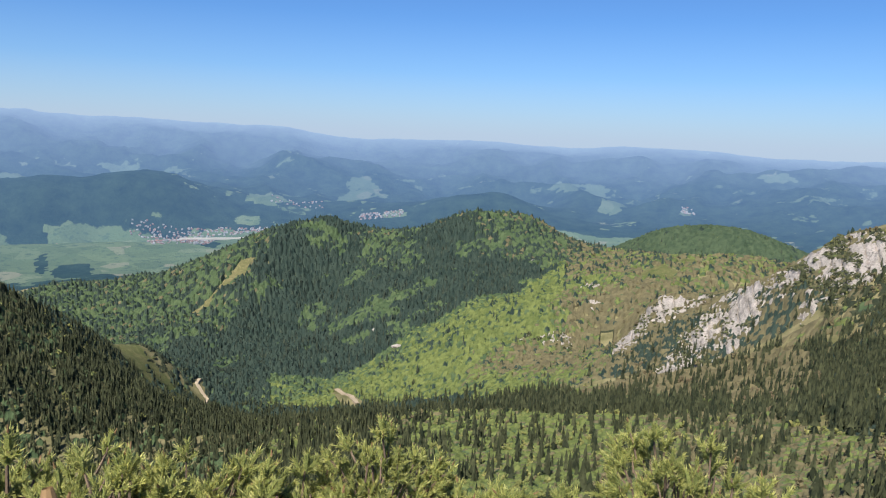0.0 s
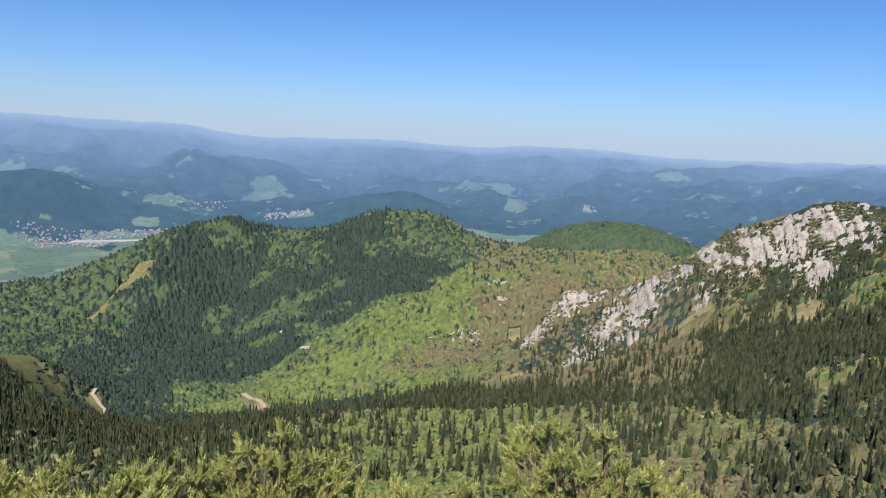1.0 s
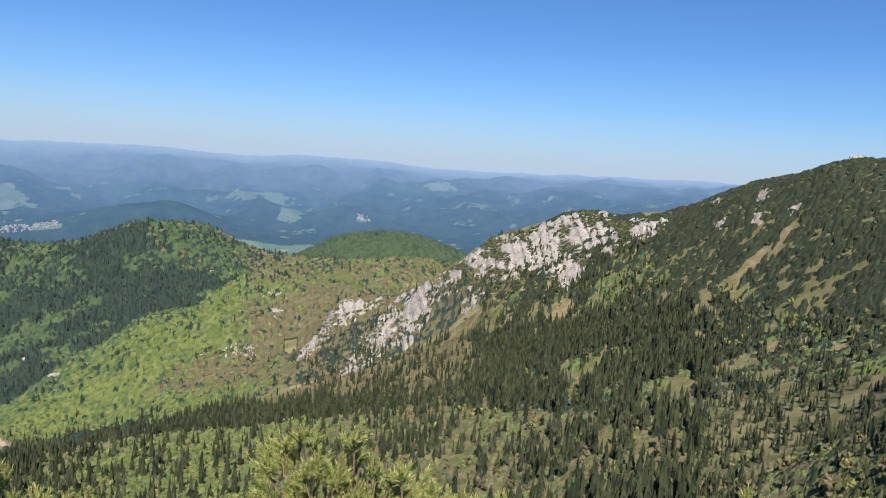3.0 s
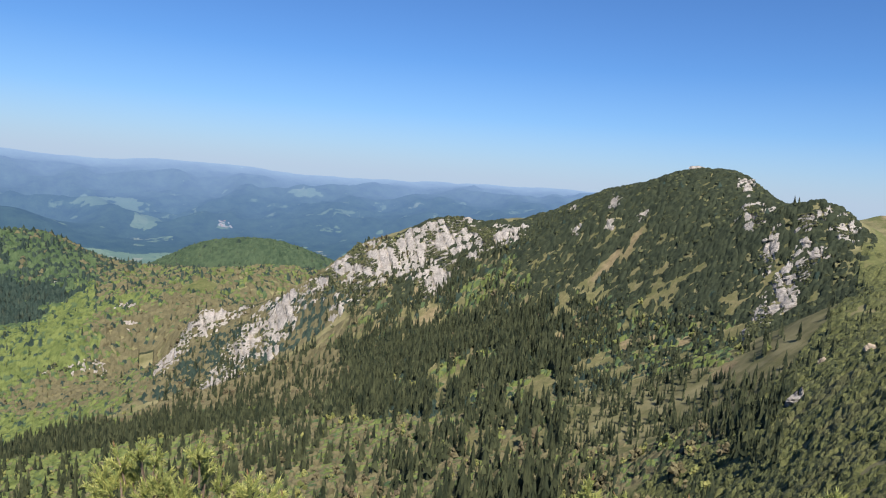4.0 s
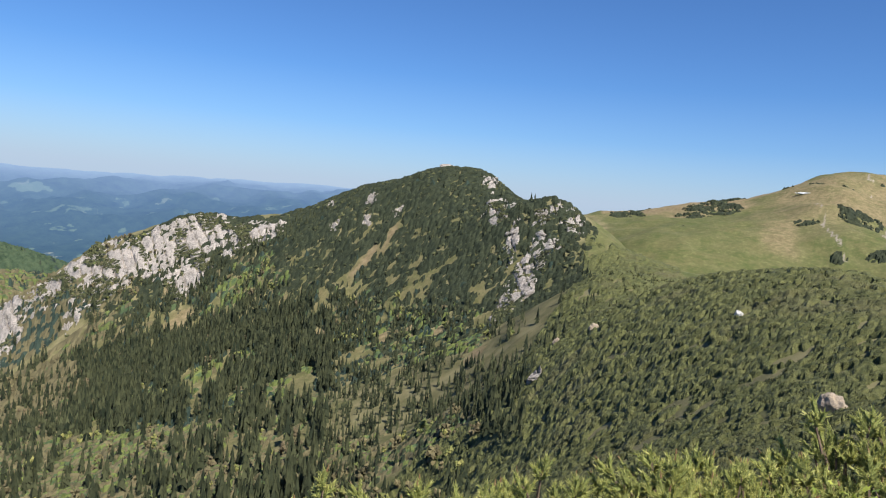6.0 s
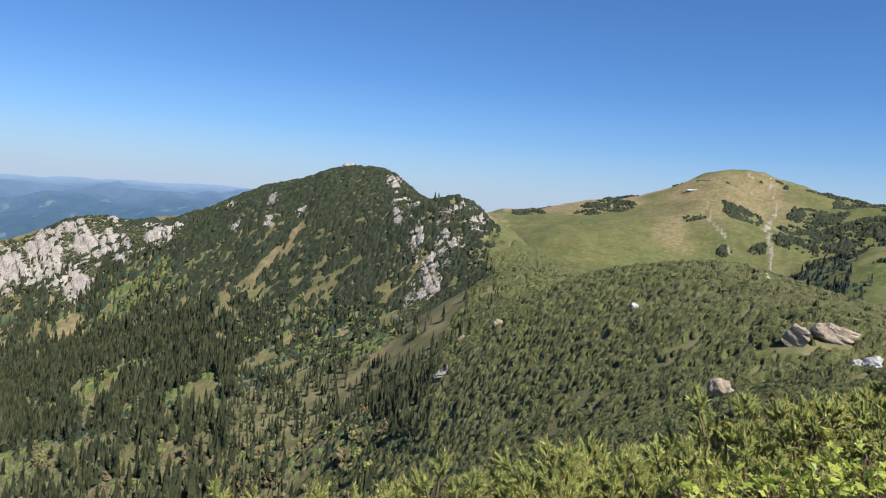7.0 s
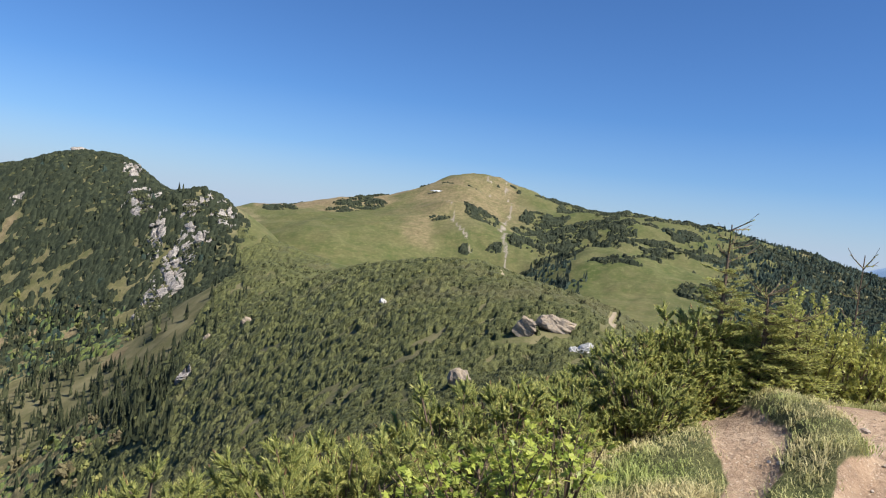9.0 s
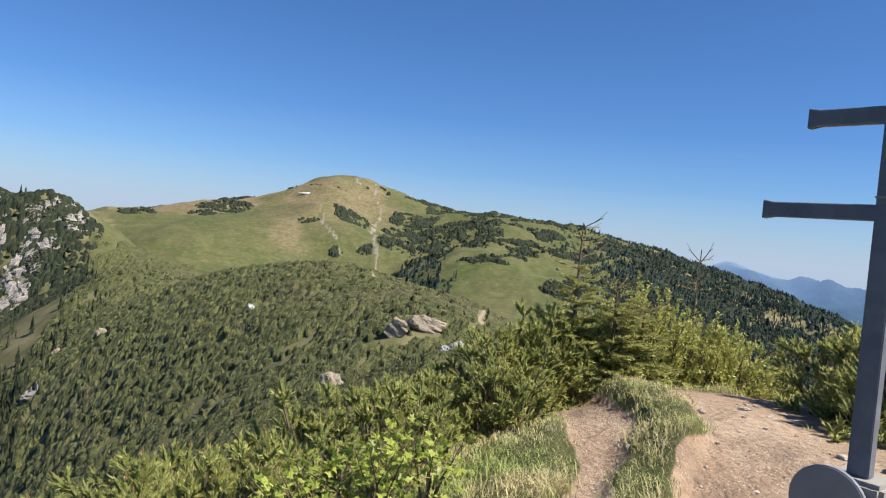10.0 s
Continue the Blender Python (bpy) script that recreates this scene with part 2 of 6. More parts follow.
# Lines of the relief, seen from the summit: bearing (degrees), distance (metres), height angle (degrees).
CRESTS = {
    "summit_ring": [(-140, 2, -38), (-60, 2, -40), (0, 2, -43), (60, 2, -42), (90, 2, -38.6), (120, 2, -38.6), (170, 2, -38)],
    "summit_edge": [(-140, 6, -18), (-60, 4.5, -37), (0, 4.5, -38), (45, 4.5, -37), (75, 4.5, -29), (88, 4.5, -22), (100, 5.2, -17.2), (112, 5.2, -16.6), (125, 5.2, -16.4),
        (170, 6, -16)],
    "summit_brow": [(-140, 12, -20), (-60, 12, -38), (0, 12, -38), (45, 12, -36), (75, 11, -29), (88, 10, -19), (97, 9, -13), (106, 9, -9.9), (114, 9, -9.6), (121, 9,
        -9.6), (170, 12, -14)],
    "summit_foot": [(-140, 60, -24), (-60, 50, -36), (0, 50, -36), (45, 50, -33), (65, 45, -28), (80, 40, -19), (92, 40, -13), (100, 40, -14), (112, 35, -15), (121, 35,
        -16), (170, 50, -18)],
    "own_flank": [(-60, 300, -31), (-35, 300, -29), (0, 330, -28), (30, 330, -27), (50, 260, -26), (62, 140, -23), (72, 105, -18.5), (82, 85, -14), (92, 90, -9.5), (100,
        110, -14), (121, 140, -18), (170, 300, -20)],
    "flank_foot": [(-32, 640, -24), (-20, 700, -23), (-6, 720, -22.5), (5, 700, -21.5), (15, 600, -21.8), (25, 500, -22), (35, 420, -22), (45, 350, -22), (54, 280, -21)],
    "spur_belt": [(-12, 1000, -21.6), (-4, 960, -21.6), (4, 900, -20.8), (10, 860, -20.2), (16, 800, -19.6), (22, 760, -18.9), (30, 650, -18), (38, 560, -17.5), (46, 480,
        -17.2), (54, 400, -17)],
    "near_slope": [(60, 320, -14.2), (66, 250, -12), (75, 180, -9.5), (84, 150, -7.8), (92, 150, -6.4), (100, 180, -10), (121, 260, -16)],
    "near_crest": [(64, 560, -6.8), (67.6, 470, -5.126), (72.8, 330, -5.229), (77, 270, -4.226), (84, 240, -3.596), (88.6, 235, -4.882), (94, 205, -5.933), (100, 220,
        -8.573), (112, 300, -13.47)],
    "behind_near": [(73, 470, -6.5), (80, 420, -7), (88, 400, -7.5), (96, 380, -9), (106, 400, -11), (121, 420, -13)],
    "meadow_foot": [(70, 680, -4.6), (76, 680, -4.9), (82, 680, -4.9), (88, 640, -5.4), (94, 600, -6), (102, 560, -7), (112, 560, -8.2), (121, 560, -9)],
    "meadow_mid": [(70, 930, -2.2), (75, 950, -1.8), (80, 1000, -0.9), (86, 1000, -0.9), (92, 950, -1.8), (100, 900, -2.8), (108, 850, -3.8), (116, 740, -5.4), (122, 700,
        -6.5)],
    "peak_crest": [(66, 1250, -0.6), (68.8, 1270, -0.5), (71.3, 1300, 0.3), (75.6, 1350, 1.05), (77.3, 1400, 1.5), (79, 1450, 2.4), (81, 1480, 2.75), (83.0, 1500, 3.0), (84.2, 1500, 3.5), (85.2, 1480, 2.95), (86.5, 1450, 2.2), (89.6, 1400, 1.35), (96, 1350, 1.05), (100, 1300, 0.4),
        (105, 1230, 0.2), (107.7, 1150, -0.6), (110.8, 1080, -1.5), (116.2, 950, -3.3), (120.2, 880, -4.7), (126, 850, -6.0)],
    "peak_apron": [(67.5, 1130, -1.3), (71.5, 1150, -0.6), (75.5, 1180, -0.1), (77.8, 1200, 0.5)],
    "behind_peak": [(64, 1900, -5), (75, 1750, -2), (80, 1750, 0), (84, 1850, 1), (87, 1700, 0.3), (95, 1650, -1), (105, 1900, -4), (114, 1700, -8), (124, 1600, -10)],
    "rock_crest": [(14.1, 1120, -16), (17, 1100, -11.68), (20.6, 1080, -11.16), (24.9, 1050, -8.857), (27.4, 1030, -7.513), (32.4, 1010, -4.632), (35.2, 1000, -3.448),
        (40, 980, -3.9), (42.4, 970, -2.863), (46.2, 960, -0.7163), (50, 940, -0.05), (54, 900, 0.72), (57.3, 860, 0.6), (59.2, 810, -0.1), (60.8, 760, -0.7), (62.1, 700, -0.1), (64, 680, -0.9), (66.8, 640, -2.8), (69.4, 560, -4.9)],
    "rock_slope": [(12, 1010, -16.8), (20, 960, -14.8), (28, 900, -12.2), (35, 850, -10.2), (42, 780, -9), (50, 700, -8.2), (57, 610, -8.6), (62, 560, -8)],
    "behind_rock": [(22, 1330, -12), (30, 1350, -12.5), (40, 1350, -11), (50, 1250, -7), (56, 1120, -4), (60, 950, -3.5), (63.5, 850, -4.5)],
    "mid_slope": [(-2, 1120, -18.3), (4, 1120, -16), (10, 1180, -13.2), (16, 1280, -10.9), (22, 1380, -10)],
    "mid_crest": [(11.5, 1750, -8.147), (14.1, 1720, -8.477), (20.3, 1680, -8.6), (24.1, 1640, -8.225), (28, 1600, -8.975)],
    "valley_line": [(-29, 1350, -15.8), (-24, 1270, -17.2), (-18.5, 1180, -18.3), (-14, 1150, -18.9), (-8, 1140, -19), (-3.6, 1200, -16.8), (5.7, 1330, -12.1), (10.8,
        1500, -9.7)],
    "wooded_crest": [(-33, 2000, -12.8), (-27.8, 1950, -11.51), (-20.4, 1900, -11.3), (-16, 1870, -9.666), (-13, 1850, -8.485), (-7.8, 1800, -7.373), (-3.4, 1800,
        -7.739), (2.3, 1780, -6.586), (7.5, 1760, -6.159), (9.5, 1750, -7.597)],
    "wooded_slope": [(-24, 1500, -14.6), (5, 1560, -8.9)],
    "hill_gully": [(-3.6, 1780, -7.8), (-6, 1680, -10.0), (-9, 1560, -12.6), (-12, 1420, -15.4)],
    "hill_spur": [(1.5, 1730, -6.5), (-1, 1600, -8.8), (-3, 1480, -11.2), (-5, 1350, -14.0)],
    "hill_shoulder": [(-8.5, 1760, -7.3), (-12.5, 1640, -9.2), (-16, 1520, -12.0), (-19.5, 1400, -15.0)],
    "peak_gully": [(86.2, 1280, 0.9), (86.9, 1080, -1.5), (87.3, 900, -3.6), (87.8, 740, -5.8)],
    "peak_spur": [(93.5, 1200, 1.0), (92.6, 1020, 0.2), (91.5, 880, -1.4), (90.6, 760, -3.6)],
    "peak_rib": [(82.4, 1390, 3.25), (82.0, 1260, 2.15), (82.3, 1130, 0.75), (83.0, 1000, -0.6)],
    "peak_hollow": [(85.0, 1330, 1.3), (85.2, 1180, -0.3)],
    "left_spur": [(-36, 880, -10.6), (-31.2, 900, -12.0), (-27.9, 920, -14.2), (-24.3, 950, -17.0), (-20.5, 980, -20.3), (-18.9, 1000, -21.3)],
    "second_spur": [(-26.2, 1130, -15.8), (-22.4, 1110, -15.9), (-19.3, 1090, -18.7), (-17.5, 1080, -20)],
    "behind_spur": [(-36, 1500, -15), (-31, 1600, -13.6)],
    "green_hill": [(13.5, 2600, -8.049), (16.8, 2550, -6.604), (21.6, 2500, -6.351), (24.8, 2500, -6.979), (28.5, 2500, -8.263)],
    "green_foot": [(12, 2200, -10.2), (20, 2150, -9.8), (28, 2150, -10.2)],
    "valley_near": [(-40, 2350, -10.7), (-25, 2350, -10.7), (-10, 2350, -10.5), (5, 2300, -10.4), (35, 2300, -10), (48, 2300, -8)],
    "valley_floor": [(-40, 2600, -9.62), (-25, 2600, -9.62), (-10, 2600, -9.6), (5, 2600, -9.6), (9, 2600, -9.6)],
    "valley_meadows": [(-40, 2950, -8.5), (-25, 2950, -8.5), (-10, 2950, -8.45), (5, 2950, -8.4), (20, 2950, -8.3), (30, 2950, -8.2)],
    "valley_far": [(-40, 3250, -7.7), (-25, 3250, -7.7), (-10, 3250, -7.6), (5, 3250, -7.5), (20, 3250, -7.3), (35, 3250, -7), (50, 3250, -6), (70, 3250, -5.5), (110,
        3300, -5), (135, 3300, -5)],
    "valley_hill": [(-34, 3380, -5.6), (-29, 3330, -5.4), (-24, 3330, -5.1), (-20, 3330, -5.5), (-17, 3350, -6.6)],
    "round_hills": [(-2, 3430, -6.0), (1.5, 3450, -4.9), (5, 3450, -4.5), (8, 3450, -5.6)],
    "cone_hill": [(-15, 4230, -2.9), (-12.6, 4230, -1.8), (-10, 4230, -2.6)],
    "foothills": [(-40, 3800, -4.6), (-25, 3800, -4.6), (-10, 3800, -4.8), (5, 3800, -5), (20, 3800, -4.8), (35, 3800, -4.2), (50, 3800, -3.5), (70, 3800, -4), (110,
        3900, -3.2), (135, 3900, -3.4)],
    "far_hills": [(-40, 4400, -2), (-25, 4400, -2), (-10, 4400, -2.3), (5, 4400, -2.6), (20, 4400, -2.4), (35, 4400, -2), (50, 4400, -1.6), (70, 4400, -2.5), (110, 4400,
        -1.6), (135, 4400, -2)],
    "skyline": [(-40, 4820, 0.3004), (-30.7, 4820, 0.2827), (-20, 4820, 0.009113), (-12, 4820, -0.2027), (-8, 4820, -0.6667), (3, 4820, -0.689), (9.4, 4820, -0.9749),
        (15.2, 4820, -0.605), (21.5, 4820, -0.8642), (29, 4820, -0.9905), (39, 4820, -0.7012), (47, 4820, -0.5993), (60, 4820, -1.22), (90, 4820, -1.225), (107, 4820,
        -1.291), (110.6, 4820, -0.7543), (111.7, 4820, -0.2627), (113.5, 4820, -0.8804), (117, 4820, -1.242), (121, 4820, -1.493), (135, 4820, -1.387)],
    "rear": [(185, 30, -18), (185, 300, -18), (185, 1000, -14), (185, 3000, -6), (185, 4820, -1)],
    "rear_too": [(-95, 30, -22), (-95, 300, -20), (-95, 1000, -14), (-95, 3000, -6), (-95, 4820, -1)],
}


def plane_of(az, r):
    return np.radians(az), np.log(r)


def spline_field(lines):
    pts = []
    for line in lines.values():
        for a, b in zip(line, line[1:]):
            n = max(1, int(abs(a[0] - b[0]) / 5))
            pts += [[a[k] + (b[k] - a[k]) * i / n for k in range(3)] for i in range(n)]
        pts.append(line[-1])
    p = np.array(pts, float)
    u, v = plane_of(p[:, 0], p[:, 1])
    w = np.tan(np.radians(p[:, 2]))

    def kernel(du, dv):
        d2 = du * du + dv * dv + 1e-9
        return d2 * np.log(d2)
    n = len(p)
    k = kernel(u[:, None] - u, v[:, None] - v) + np.eye(n) * 3e-6
    q = np.stack([np.ones(n), u, v], 1)
    m = np.block([[k, q], [q.T, np.zeros((3, 3))]])
    c = np.linalg.solve(m, np.concatenate([w, np.zeros(3)]))

    def field(az, r):
        uu, vv = plane_of(az, r)
        out = np.empty(len(uu))
        for s in range(0, len(uu), 20000):
            a, b = uu[s:s + 20000], vv[s:s + 20000]
            out[s:s + 20000] = kernel(a[:, None] - u, b[:, None] - v) @ c[:n] + c[n] + c[n + 1] * a + c[n + 2] * b
        return out
    return field


relief = spline_field(CRESTS)


def place(az, r):
    a = np.radians(az)
    return r * np.sin(a), r * np.cos(a)


def height(az, r):
    """Height of the land above the summit's ground at a bearing and distance."""
    az, r = np.asarray(az, float), np.asarray(r, float)
    x, y = place(az, r)
    z = EYE + np.maximum(r, 2.0) * relief(az, np.maximum(r, 2.0))
    z = z * smooth(0.5, 2.4, r)
    gullies = ridged(x / 170, y / 170, 4, 3) * 15 * smooth(350, 1000, r) * (1 - smooth(2000, 2600, r)) * (1 - 0.9 * smooth(62, 66, az) * smooth(81, 78, az))
    gullies = gullies + ridged(x / 62, y / 62, 3, 7) * 4.5 * smooth(560, 800, r) * (1 - smooth(2000, 2400, r)) * smooth(62, 68, az)
    rough = fbm(x / 40, y / 40, 4, 11) * 3.0 * smooth(60, 500, r)
    far = (ridged(x / 520 + 2.1, y / 380, 4, 21) * 85 + fbm(x / 190, y / 150, 3, 31) * 30) * smooth(3150, 4000, r) * (1 - 0.77 * smooth(4500, 4800, r))
    near = fbm(x / 1.7, y / 1.7, 4, 41) * 0.14 * smooth(2, 6, r) + fbm(x / 9, y / 9, 3, 51) * 1.0 * smooth(12, 80, r)
    turf = 0.13 * island(x, y) * (r < 12) - 0.07 * (1 - smooth(0.2, 0.5, off_line(x, y, TRAILS[0][0]))) * (r < 12)
    return z + gullies + rough + far + near + turf


def blob(az, r, a0, r0, da, dr, lean=0.0):
    """1 in the middle of a patch of land round a bearing and distance, 0 outside, with an uneven edge."""
    u = (az - a0) / da
    v = (np.log(r) - math.log(r0)) / math.log(1 + dr / r0) - lean * u
    inner = 1.15 - np.sqrt(u * u + v * v)
    out = np.zeros(len(az))
    k = np.flatnonzero(inner > -0.5)
    x, y = place(az[k], r[k])
    grain = min(0.035 * r0, 0.9 * radians(da) * r0)
    out[k] = np.clip(inner[k] + 0.55 * fbm(x / grain, y / grain, 4, 61), 0, 1)
    return out


def off_line(x, y, line):
    """Distance on the map from a line of (bearing, distance) points."""
    best = np.full(len(x), 1e9)
    p = [place(*q) for q in line]
    for (ax, ay), (bx, by) in zip(p, p[1:]):
        dx, dy = bx - ax, by - ay
        t = np.clip(((x - ax) * dx + (y - ay) * dy) / (dx * dx + dy * dy), 0, 1)
        best = np.minimum(best, np.hypot(x - ax - t * dx, y - ay - t * dy))
    return best


# worn trail on the summit, and the turf between it and the bare ground
TRAILS = [([(100.8, 8.89), (101.8, 8.09), (103.6, 7.08), (103.8, 6.28), (103.3, 5.49), (102.1, 4.69), (101.2, 3.49)], 0.28), ([(115.1, 9.45), (115.8, 10.65), (115.5, 13.45)], 0.5)]
GULLIES = [[(84.6, 1460), (85.3, 1400), (85.5, 1257), (85.0, 1060), (85.1, 968), (85.4, 930), (86.2, 800)], [(80.5, 1110), (81.0, 1060), (81.4, 1002), (82.5, 930)], [(83.6, 1440), (83.9, 1330)]]
LOGGED = [(-14.6, 1605), (-16.6, 1530), (-18.6, 1485), (-20.3, 1450)]
TURF = [(103.5, 8.79), (105.2, 8.18), (107.4, 7.28), (107.8, 6.57), (106.1, 5.68), (105.3, 4.98)]


def island(x, y, wobble=0.0):
    return 1 - smooth(0.14, 0.30, off_line(x, y, TURF) + 0.25 * wobble)


def cover(az, r):
    """Bare rock, grass, trodden earth."""
    x, y = place(az, r)
    rock = np.zeros(len(az))
    grass = np.zeros(len(az))
    earth = np.zeros(len(az))
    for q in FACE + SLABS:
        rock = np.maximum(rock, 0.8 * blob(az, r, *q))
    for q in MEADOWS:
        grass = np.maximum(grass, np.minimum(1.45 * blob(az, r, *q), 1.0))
    grass = np.maximum(grass, smooth(63.5, 66.5, az + fbm(x / 90, y / 90, 3, 5) * 2) * smooth(520, 600, r) * (1 - smooth(105, 108, az)) * (0.8 + 0.5 * fbm(x / 120, y / 120, 4, 8)))
    grass = np.maximum(grass, 1 - smooth(9, 14, r))
    grass = np.maximum(grass, 0.8 * smooth(0.20, 0.31, fbm(x / 15, y / 15, 4, 15)) * (r < 0.86 * np.interp(az, [24, 40, 54, 62, 66], [1050, 980, 900, 700, 640])) * smooth(22, 30, az) * (az < 67) * (r > 200))
    grass = np.maximum(grass, 0.55 * smooth(0.12, 0.3, fbm(x / 5, y / 5, 4, 19)) * smooth(52, 58, az) * (az < 112) * (r > 40) * (r < 420))
    for line in GULLIES:
        rock = np.maximum(rock, 0.60 * (1 - smooth(1.5, 6.0, off_line(x + 9 * fbm(x / 60, y / 60, 3, 73), y + 9 * fbm(x / 60, y / 60, 3, 74), line) + 6 * fbm(x / 18, y / 18, 4, 23))))
    logged = 1 - smooth(9, 17, off_line(x, y, LOGGED) + 14 * fbm(x / 45, y / 45, 4, 25))
    grass = np.maximum(grass, logged)
    wobble = fbm(x / 0.8, y / 0.8, 4, 71)
    trodden = smooth(105.5, 108.0, az + 4 * wobble) * (1 - smooth(8.9, 9.7, r + 1.2 * wobble)) * (r < 14) * (1 - smooth(134, 150, az + 14 * wobble))
    for line, wide in TRAILS:
        trodden = np.maximum(trodden, 1 - smooth(wide * 0.7, wide * 1.3, off_line(x, y, line) + 0.25 * wobble))
    trodden = trodden * (1 - island(x, y, wobble))
    earth = np.maximum(earth, trodden)
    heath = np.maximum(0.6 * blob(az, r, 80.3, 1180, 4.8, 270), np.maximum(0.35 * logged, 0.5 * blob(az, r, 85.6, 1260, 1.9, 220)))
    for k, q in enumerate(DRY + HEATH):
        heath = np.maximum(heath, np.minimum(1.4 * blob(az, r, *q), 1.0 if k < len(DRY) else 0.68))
    heath = np.maximum(heath, 0.3 * (az > 22) * (az < 64) * (r > 200) * (r < 1000))
    brow = np.interp(az, [66, 71, 76, 80], [1250, 1290, 1350, 1450])
    heath = np.maximum(heath, smooth(0.90, 0.97, r / brow + 0.08 * fbm(x / 60, y / 60, 3, 27)) * (az > 66) * (az < 80) * (r > 900))
    return np.clip(np.stack([rock, grass, earth, heath], 1), 0, 1)


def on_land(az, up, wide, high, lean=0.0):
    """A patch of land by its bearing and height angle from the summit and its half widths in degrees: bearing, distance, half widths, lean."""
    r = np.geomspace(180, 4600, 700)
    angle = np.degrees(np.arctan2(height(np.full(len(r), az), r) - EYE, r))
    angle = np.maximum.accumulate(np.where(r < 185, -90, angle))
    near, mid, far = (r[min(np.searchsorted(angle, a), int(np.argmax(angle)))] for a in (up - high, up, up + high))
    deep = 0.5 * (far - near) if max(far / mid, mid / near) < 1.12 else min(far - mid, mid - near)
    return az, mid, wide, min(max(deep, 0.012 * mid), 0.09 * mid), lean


def lands(*rows):
    return [on_land(*q) for q in rows]


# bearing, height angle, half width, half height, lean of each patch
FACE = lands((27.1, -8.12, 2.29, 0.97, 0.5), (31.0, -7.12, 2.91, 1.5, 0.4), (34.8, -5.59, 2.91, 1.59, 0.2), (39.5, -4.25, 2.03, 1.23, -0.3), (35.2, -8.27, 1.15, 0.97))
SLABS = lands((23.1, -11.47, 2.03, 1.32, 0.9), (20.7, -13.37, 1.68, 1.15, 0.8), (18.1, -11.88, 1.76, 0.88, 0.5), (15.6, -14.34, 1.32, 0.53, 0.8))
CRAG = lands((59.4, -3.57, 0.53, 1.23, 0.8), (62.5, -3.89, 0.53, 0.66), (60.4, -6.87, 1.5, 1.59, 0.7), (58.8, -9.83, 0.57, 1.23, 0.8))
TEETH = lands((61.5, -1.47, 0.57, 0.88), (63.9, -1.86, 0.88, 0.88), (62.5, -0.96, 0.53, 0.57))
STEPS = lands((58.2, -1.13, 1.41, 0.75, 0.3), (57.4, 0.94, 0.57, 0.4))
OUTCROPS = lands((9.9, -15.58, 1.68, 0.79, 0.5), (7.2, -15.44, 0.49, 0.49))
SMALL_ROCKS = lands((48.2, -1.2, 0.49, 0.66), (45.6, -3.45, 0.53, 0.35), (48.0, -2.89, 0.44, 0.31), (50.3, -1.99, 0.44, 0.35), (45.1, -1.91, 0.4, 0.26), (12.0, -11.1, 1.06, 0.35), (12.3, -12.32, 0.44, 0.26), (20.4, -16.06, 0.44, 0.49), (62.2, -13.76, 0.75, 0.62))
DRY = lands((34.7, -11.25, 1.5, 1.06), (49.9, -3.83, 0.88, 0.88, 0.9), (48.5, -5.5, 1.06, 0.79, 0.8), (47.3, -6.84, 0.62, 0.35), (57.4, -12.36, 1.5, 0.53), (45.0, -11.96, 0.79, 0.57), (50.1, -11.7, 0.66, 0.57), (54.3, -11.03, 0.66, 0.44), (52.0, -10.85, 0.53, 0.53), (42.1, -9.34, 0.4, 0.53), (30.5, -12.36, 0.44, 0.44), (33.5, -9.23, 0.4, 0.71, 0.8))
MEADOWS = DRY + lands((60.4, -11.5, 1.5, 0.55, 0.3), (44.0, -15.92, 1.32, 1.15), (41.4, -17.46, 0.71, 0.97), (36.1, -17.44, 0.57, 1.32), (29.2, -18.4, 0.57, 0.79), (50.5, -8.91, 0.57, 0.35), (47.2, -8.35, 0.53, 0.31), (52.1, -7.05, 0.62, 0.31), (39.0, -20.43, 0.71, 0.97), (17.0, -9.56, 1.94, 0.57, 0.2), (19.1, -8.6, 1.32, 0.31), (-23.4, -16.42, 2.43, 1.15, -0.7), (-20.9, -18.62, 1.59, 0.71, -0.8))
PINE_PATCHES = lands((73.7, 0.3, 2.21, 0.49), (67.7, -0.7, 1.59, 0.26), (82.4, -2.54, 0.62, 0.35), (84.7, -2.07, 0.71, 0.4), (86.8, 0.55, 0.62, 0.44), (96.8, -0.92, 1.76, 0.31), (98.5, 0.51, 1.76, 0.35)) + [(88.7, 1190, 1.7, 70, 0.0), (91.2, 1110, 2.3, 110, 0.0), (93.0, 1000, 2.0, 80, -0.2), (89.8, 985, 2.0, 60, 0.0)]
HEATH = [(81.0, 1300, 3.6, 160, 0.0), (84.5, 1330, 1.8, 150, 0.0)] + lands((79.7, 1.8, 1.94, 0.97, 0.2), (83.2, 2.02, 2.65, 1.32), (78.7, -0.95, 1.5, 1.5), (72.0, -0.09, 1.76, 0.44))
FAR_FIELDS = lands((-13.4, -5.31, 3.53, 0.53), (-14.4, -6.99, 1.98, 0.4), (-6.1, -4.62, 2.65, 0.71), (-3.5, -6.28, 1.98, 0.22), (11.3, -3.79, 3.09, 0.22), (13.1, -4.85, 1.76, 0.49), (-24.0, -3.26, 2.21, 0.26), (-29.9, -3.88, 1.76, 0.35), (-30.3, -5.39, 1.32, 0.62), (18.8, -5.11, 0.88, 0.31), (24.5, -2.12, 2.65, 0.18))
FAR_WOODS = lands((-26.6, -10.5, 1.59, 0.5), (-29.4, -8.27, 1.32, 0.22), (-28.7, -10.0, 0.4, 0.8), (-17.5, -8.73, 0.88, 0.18))


